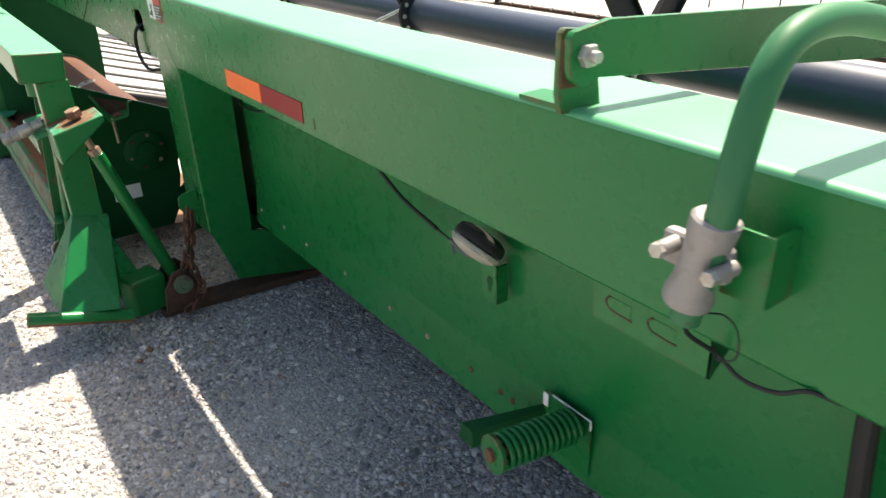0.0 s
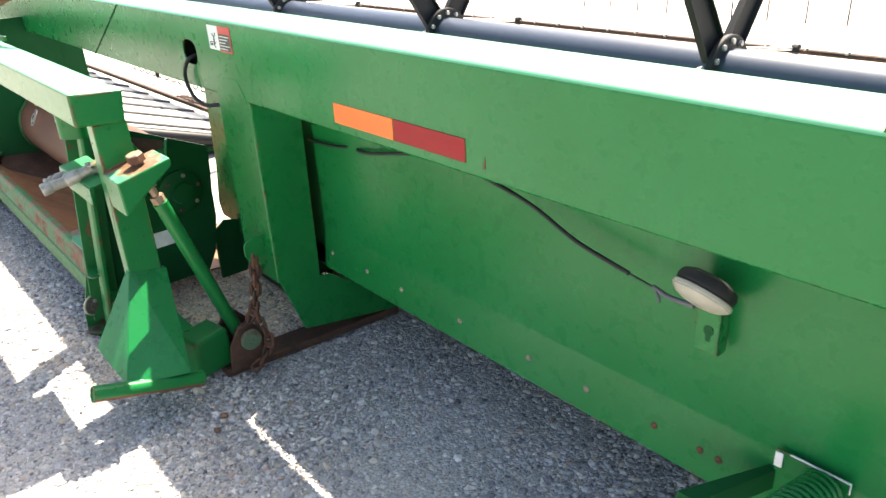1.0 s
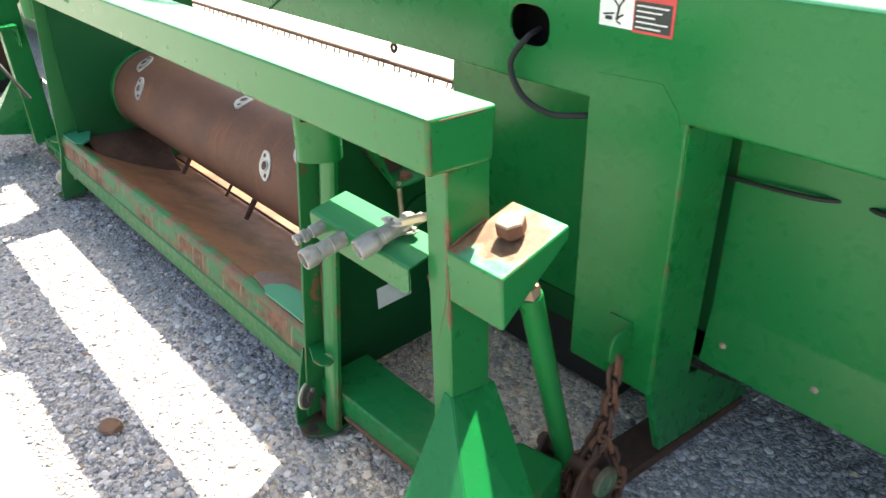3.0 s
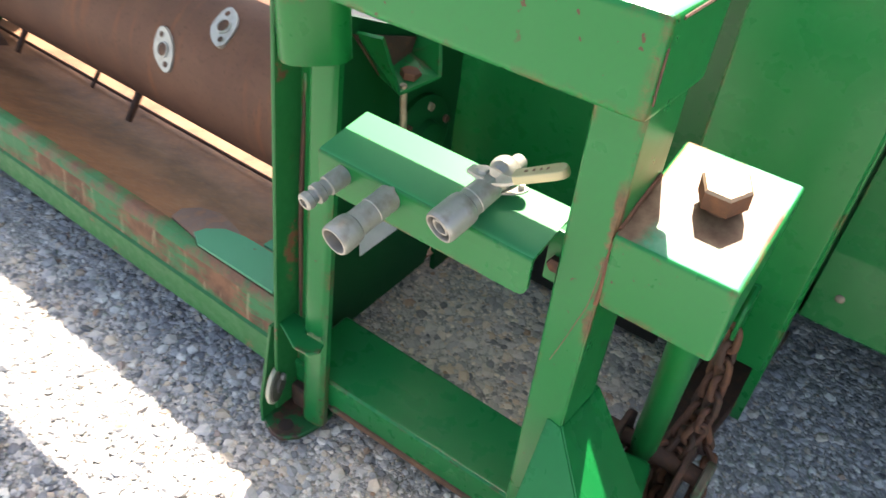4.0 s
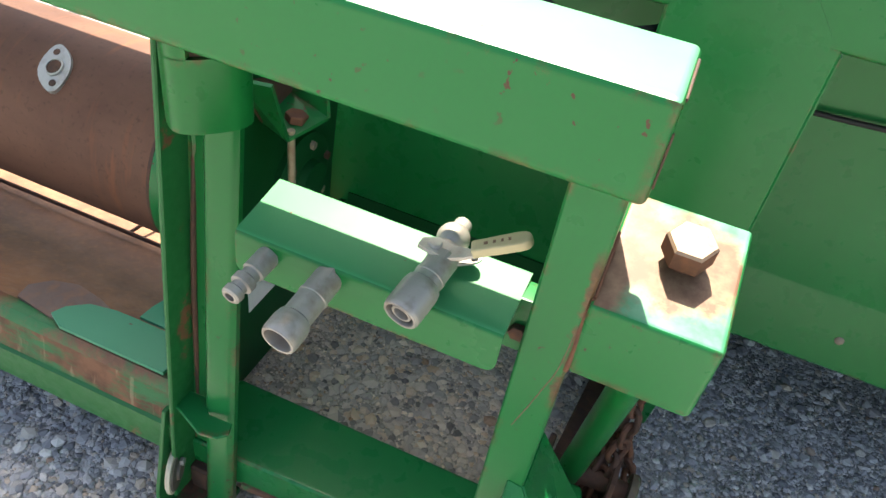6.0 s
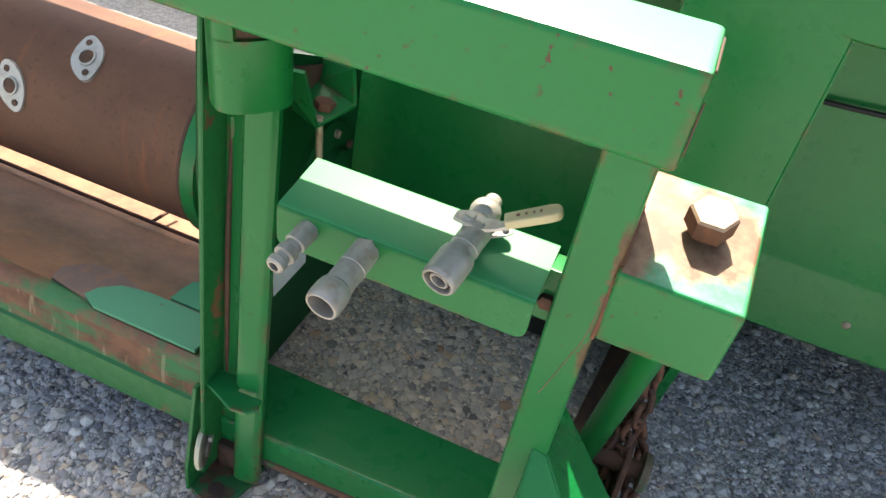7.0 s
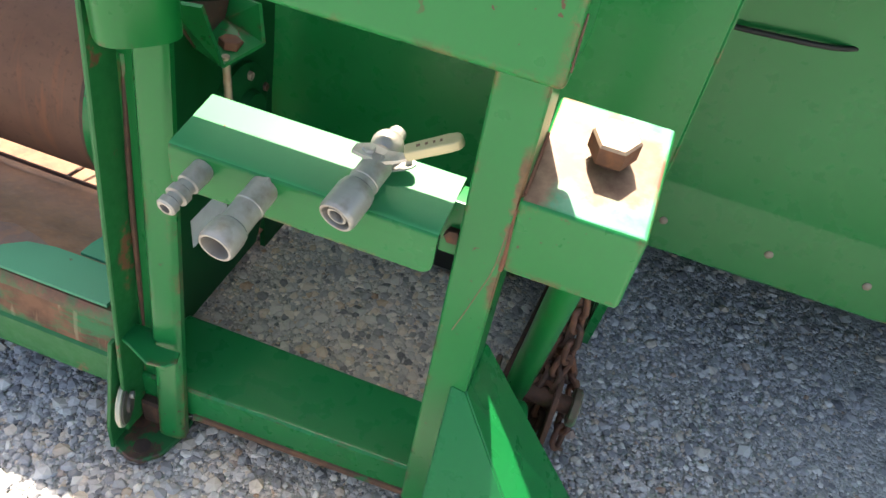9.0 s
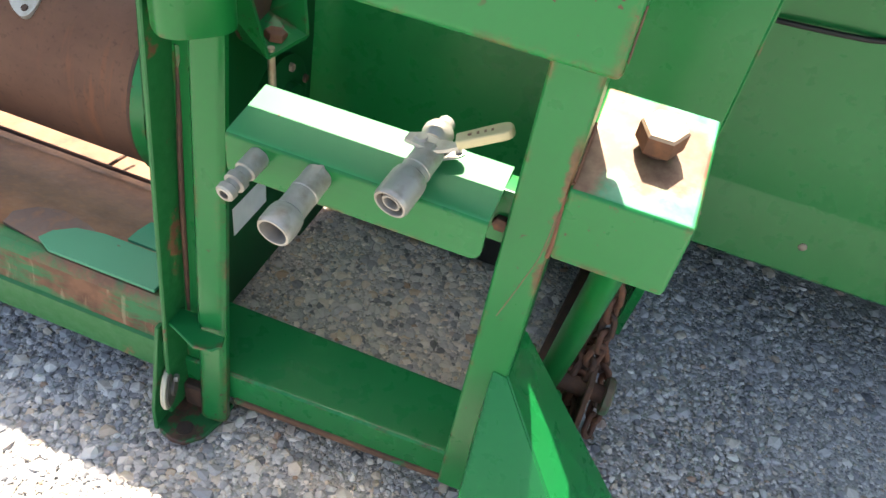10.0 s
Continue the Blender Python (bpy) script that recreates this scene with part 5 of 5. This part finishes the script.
for x, s in ((DX1, 1), (DX0, -1)):
    bm = bmesh.new()
    lathe(bm, (x - s * 0.004, DY, DZ), (s, 0, 0), [(0, DR + 0.001), (0.003, DR + 0.009), (0.030, DR + 0.009), (0.033, DR - 0.005), (0.035, 0.05)], 48)
    part("end_flange", bm, GREEN_OLD, drum)
    bm = bmesh.new()
    lathe(bm, (x - s * 0.012, DY, DZ), (s, 0, 0), [(0, DR), (0.001, DR + 0.0045), (0.007, DR + 0.0045), (0.009, DR)], 48, closed=False)
    part("end_ring", bm, RUST_DARK, drum, "dark ring at the end of the shell")


def guide(x, deg):
    """A diamond plate with a finger hole and two bolts, on the drum."""
    a = radians(deg)
    n = Vector((0, math.cos(a), math.sin(a)))
    t = Vector((0, -n.z, n.y))
    ax = (t * 0.9 + Vector((0.44, 0, 0))).normalized()
    side = ax.cross(n)
    c = Vector((x, DY, DZ)) + n * (DR + 0.001)
    bm = bmesh.new()
    poly = []
    for i in range(24):
        w = 2 * math.pi * i / 24
        poly.append((0.046 * math.cos(w), (0.029 - 0.015 * abs(math.cos(w)) ** 2) * math.copysign(abs(math.sin(w)) ** 0.6, math.sin(w))))
    one = [bm.verts.new(c + ax * p + side * q - n * 0.006) for p, q in poly]
    two = [bm.verts.new(c + ax * p + side * q + n * (0.004 - 0.002 * abs(p) / 0.04)) for p, q in poly]
    bm.faces.new(one)
    bm.faces.new(two[::-1])
    for i in range(24):
        bm.faces.new((one[i], two[i], two[(i + 1) % 24], one[(i + 1) % 24]))
    bmesh.ops.recalc_face_normals(bm, faces=list(bm.faces))
    g = part("finger_guide", bm, ZINC, drum, "grey bolted finger guide")
    bm = bmesh.new()
    lathe(bm, c + n * 0.003, n, [(0, 0.0165), (0.0025, 0.0160), (0.003, 0.0135), (0.0012, 0.0135)], 16, closed=False)
    part("collar", bm, ZINC, g)
    bm = bmesh.new()
    lathe(bm, c + n * 0.0035, n, [(0, 0.0132), (0.0012, 0.0132)], 16)
    for s in (-0.030, 0.030):
        lathe(bm, c + ax * s + n * 0.001, n, [(0, 0.0062), (0.0025, 0.0062)], 10)
    part("hole", bm, RUST_DARK, g)


for x, deg in ((-1.565, 123), (-1.69, 155), (-2.01, 100), (-2.645, 147), (-2.74, 113)):
    guide(x, deg)
for x, ang, size, out in ((-1.905, 238, 0.0105, 0.10), (-2.06, 236, 0.006, 0.07), (-2.40, 238, 0.009, 0.09)):
    a = radians(ang)
    n = Vector((-0.12, math.cos(a), math.sin(a))).normalized()
    c = Vector((x, DY, DZ)) + n * (DR - 0.02)
    bm = bmesh.new()
    rod(bm, c, c + n * out, size, 12, size * 0.8, 0.001)
    part("finger", bm, RUST_DARK, drum)

TONGUE = rusted("purple_brown_rust", (0.085, 0.058, 0.052), (0.125, 0.085, 0.072), (0.22, 0.11, 0.06), rough=0.6)
pan = thing("feed_pan", (-2.0, -0.2, 0.15), "rusty feed pan with worn green front lip", "feed pan")
bm = bmesh.new()
sheet(bm, [(0.28, 0.085), (0.20, 0.07), (0.05, 0.085), (-0.08, 0.125), (-0.20, 0.18), (-0.28, 0.225), (-0.33, 0.262), (-0.352, 0.285)], -2.94, -1.16, 0.004)
bmesh.ops.recalc_face_normals(bm, faces=list(bm.faces))
part("floor", bm, PAN_RUST, pan)
bm = bmesh.new()
sheet(bm, [(-0.345, 0.287), (-0.358, 0.293), (-0.368, 0.292), (-0.375, 0.284), (-0.378, 0.274)], -2.94, -1.125, 0.004)
part("lip_rim", bm, RIM_WORN, pan)
bm = bmesh.new()
sheet(bm, [(-0.377, 0.276), (-0.388, 0.214)], -2.94, -1.125, 0.004)
part("front_lip", bm, WORN_LIP, pan, "rust-worn front face")
bm = bmesh.new()
sheet(bm, [(-0.384, 0.219), (-0.393, 0.214), (-0.395, 0.16), (-0.391, 0.145), (-0.33, 0.14)], -2.94, -1.125, 0.006)
part("lower_rail", bm, GREEN_EDGE, pan)
bm = bmesh.new()
prism(bm, [(-1.368, -0.354), (-1.360, -0.333), (-1.333, -0.311), (-1.289, -0.302), (-1.25, -0.301), (-1.15, -0.301), (-1.15, -0.368), (-1.338, -0.369)], "z", 0.297, 0.303)
prism(bm, [(-1.250, -0.296), (-1.249, -0.272), (-1.243, -0.246), (-1.16, -0.235), (-1.16, -0.296)], "z", 0.298, 0.304)
part("corner_gusset", bm, TEAL, pan, "pale teal green gusset")
bm = bmesh.new()
prism(bm, [(-1.445, -0.345), (-1.450, -0.318), (-1.425, -0.292), (-1.385, -0.280), (-1.335, -0.288), (-1.30, -0.30), (-1.33, -0.345), (-1.37, -0.356)], "z", 0.286, 0.294)
part("tongue", bm, TONGUE, pan, "purple-brown rusty tongue of the gusset")
bm = bmesh.new()
prism(bm, [(-2.935, -0.37), (-2.80, -0.365), (-2.775, -0.345), (-2.80, -0.31), (-2.935, -0.26)], "z", 0.290, 0.297)
part("corner_gusset", bm, TEAL, pan, "pale teal green gusset")
bm = bmesh.new()
hull(bm, [(-2.938, -0.30, 0.285), (-2.938, 0.0, 0.262), (-2.938, -0.30, 0.12), (-2.938, 0.0, 0.09), (-2.79, -0.30, 0.235), (-2.70, -0.03, 0.14), (-2.76, -0.29, 0.20), (-2.68, -0.02, 0.09)])
part("deflector", bm, RUST_DARK, pan, smooth=False)
bm = bmesh.new()
rod(bm, (-2.9, 0.02, 0.112), (-1.16, 0.02, 0.112), 0.0046, 8)
rod(bm, (-1.572, 0.022, 0.112), (-1.562, 0.095, 0.112), 0.004, 8)
solo("crop_rod", bm, RUST_DARK, "thin dark rod along the pan", "rod")

# ---- drapers on the decks ----
belt = thing("draper_belt", (-3.0, 0.7, 0.25), "grey draper belt with dark cross slats on the sloping deck", "draper belt")
SL = Vector((0, 1.0, -0.318)).normalized()
UP = Vector((0, 0.318, 1.0)).normalized()
D0 = Vector((-2.90, 0.24, 0.304))
bm = bmesh.new()
rod(bm, D0 - UP * 0.011, D0 - UP * 0.011 + SL * 0.98, 0.042, 24)
part("roller", bm, ROLLER, belt, "black end roller")
bm = bmesh.new()
vs = [bm.verts.new(D0 + UP * h + Vector((x, 0, 0)) + SL * s) for h in (0.034, 0.028) for x, s in ((0, 0), (0, 1.0), (-3.5, 1.0), (-3.5, 0))]
for q in ((0, 1, 2, 3), (7, 6, 5, 4), (0, 4, 5, 1), (1, 5, 6, 2), (2, 6, 7, 3), (3, 7, 4, 0)):
    bm.faces.new([vs[i] for i in q])
part("belt", bm, BELT, belt, smooth=False)
for i in range(8):
    bm = bmesh.new()
    c = D0 + UP * 0.037 - Vector((0.10 + 0.46 * i, 0, 0))
    rod(bm, c - UP * 0.004, c - UP * 0.004 + SL * 0.98, 0.019, 8)
    part("slat", bm, BELT_GAP, belt)
cutter = thing("cutter_bar", (-2.0, 1.3, 0.06), "worn steel cutter bar with pointed guards along the header front", "cutter bar")
bm = bmesh.new()
box(bm, (X0, 1.235, 0.045), (X1, 1.270, 0.072), 0.004)
part("bar", bm, RUST_DARK, cutter)
bm = bmesh.new()
hull(bm, [(-0.02, 0, 0), (0.02, 0, 0), (-0.02, 0, 0.03), (0.02, 0, 0.03), (-0.012, 0.05, 0.0), (0.012, 0.05, 0.0), (0, 0.11, 0.012)])
guard_mesh = mesh_of("guard", bm, RUST_DARK)
for i in range(44):
    o = new("guard", guard_mesh)
    o.parent = cutter
    o.location = Vector((-4.4 + i * 0.0762, 1.265, 0.05)) - cutter.location

# ---- far side of the adapter: couplings and a wheel ----
shield = thing("drive_shield", (-4.32, -0.45, 0.5), "dark green sheet metal drive shield beyond the far post", "drive shield")
bm = bmesh.new()
box(bm, (-4.34, -0.62, 0.42), (-4.30, -0.20, 0.93), 0.012, 2)
part("cover", bm, GREEN_SHADED, shield)
bm = bmesh.new()
lathe(bm, (-4.30, -0.42, 0.62), (1, 0, 0), [(0, 0.12), (0.02, 0.12), (0.03, 0.10), (0.032, 0.03)], 28)
part("hub_cover", bm, GREEN_SHADED, shield)
wheel = thing("gauge_wheel", (-4.75, -0.25, 0.36), "dark rubber gauge wheel with a rusty hub", "wheel")
bm = bmesh.new()
lathe(bm, (-4.92, -0.25, 0.255), (1, 0, 0), [(0, 0.14), (0.0, 0.23), (0.03, 0.255), (0.09, 0.255), (0.12, 0.23), (0.12, 0.14)], 36, closed=False)
part("tyre", bm, RUBBER, wheel)
bm = bmesh.new()
lathe(bm, (-4.90, -0.25, 0.255), (1, 0, 0), [(0, 0.02), (0, 0.15), (0.08, 0.15), (0.08, 0.06), (0.14, 0.05), (0.14, 0.01)], 28)
part("rim", bm, RUST_DARK, wheel)
shaft = thing("drive_shaft", (-3.9, -0.42, 0.55), "grey drive shaft with a dusty coupling", "drive shaft")
bm = bmesh.new()
lathe(bm, (-4.4, -0.48, 0.40), (1, 0.1, 0.02), [(0, 0.028), (0.33, 0.028), (0.34, 0.034), (0.50, 0.036)], 22)
part("shaft", bm, CAST, shaft)
bm = bmesh.new()
lathe(bm, (-3.905, -0.431, 0.41), (1, 0.1, 0.02), [(0, 0.036), (0.01, 0.044), (0.12, 0.046), (0.14, 0.036)], 22)
part("coupling", bm, PIN, shaft, "tan dusty coupling sleeve")
bm = bmesh.new()
lathe(bm, (-3.77, -0.4175, 0.4127), (1, 0.1, 0.02), [(0, 0.034), (0.10, 0.042), (0.18, 0.03)], 22)
part("boss", bm, GREEN_SHADED, shaft, "green end boss")
for i, z in enumerate((0.66, 0.70, 0.68)):
    coupler((-3.40 - 0.07 * i, -0.40, z), 0.08, i != 1, "grey hydraulic coupler on the far bracket")
bm = bmesh.new()
box(bm, (-3.60, -0.42, 0.64), (-3.33, -0.33, 0.655), 0.003)
box(bm, (-3.60, -0.335, 0.56), (-3.33, -0.33, 0.655), 0.002)
solo("coupler_bracket", bm, GREEN, "green coupler bracket on the far side of the frame", "bracket")
cable([(-3.45, -0.42, 0.62), (-3.35, -0.47, 0.60), (-3.22, -0.45, 0.52), (-3.15, -0.40, 0.40)], 0.007, "thin black hydraulic hose at the far bracket")
for pts, r in (
    ([(-3.50, -0.34, 0.70), (-3.80, -0.40, 0.90), (-4.10, -0.30, 1.0), (-4.4, 0.0, 1.02)], 0.007),
    ([(-3.62, -0.33, 0.66), (-3.95, -0.36, 0.72), (-4.25, -0.28, 0.80), (-4.5, -0.02, 0.92)], 0.007),
):
    cable(pts, r, "black hydraulic hose beside the far post")
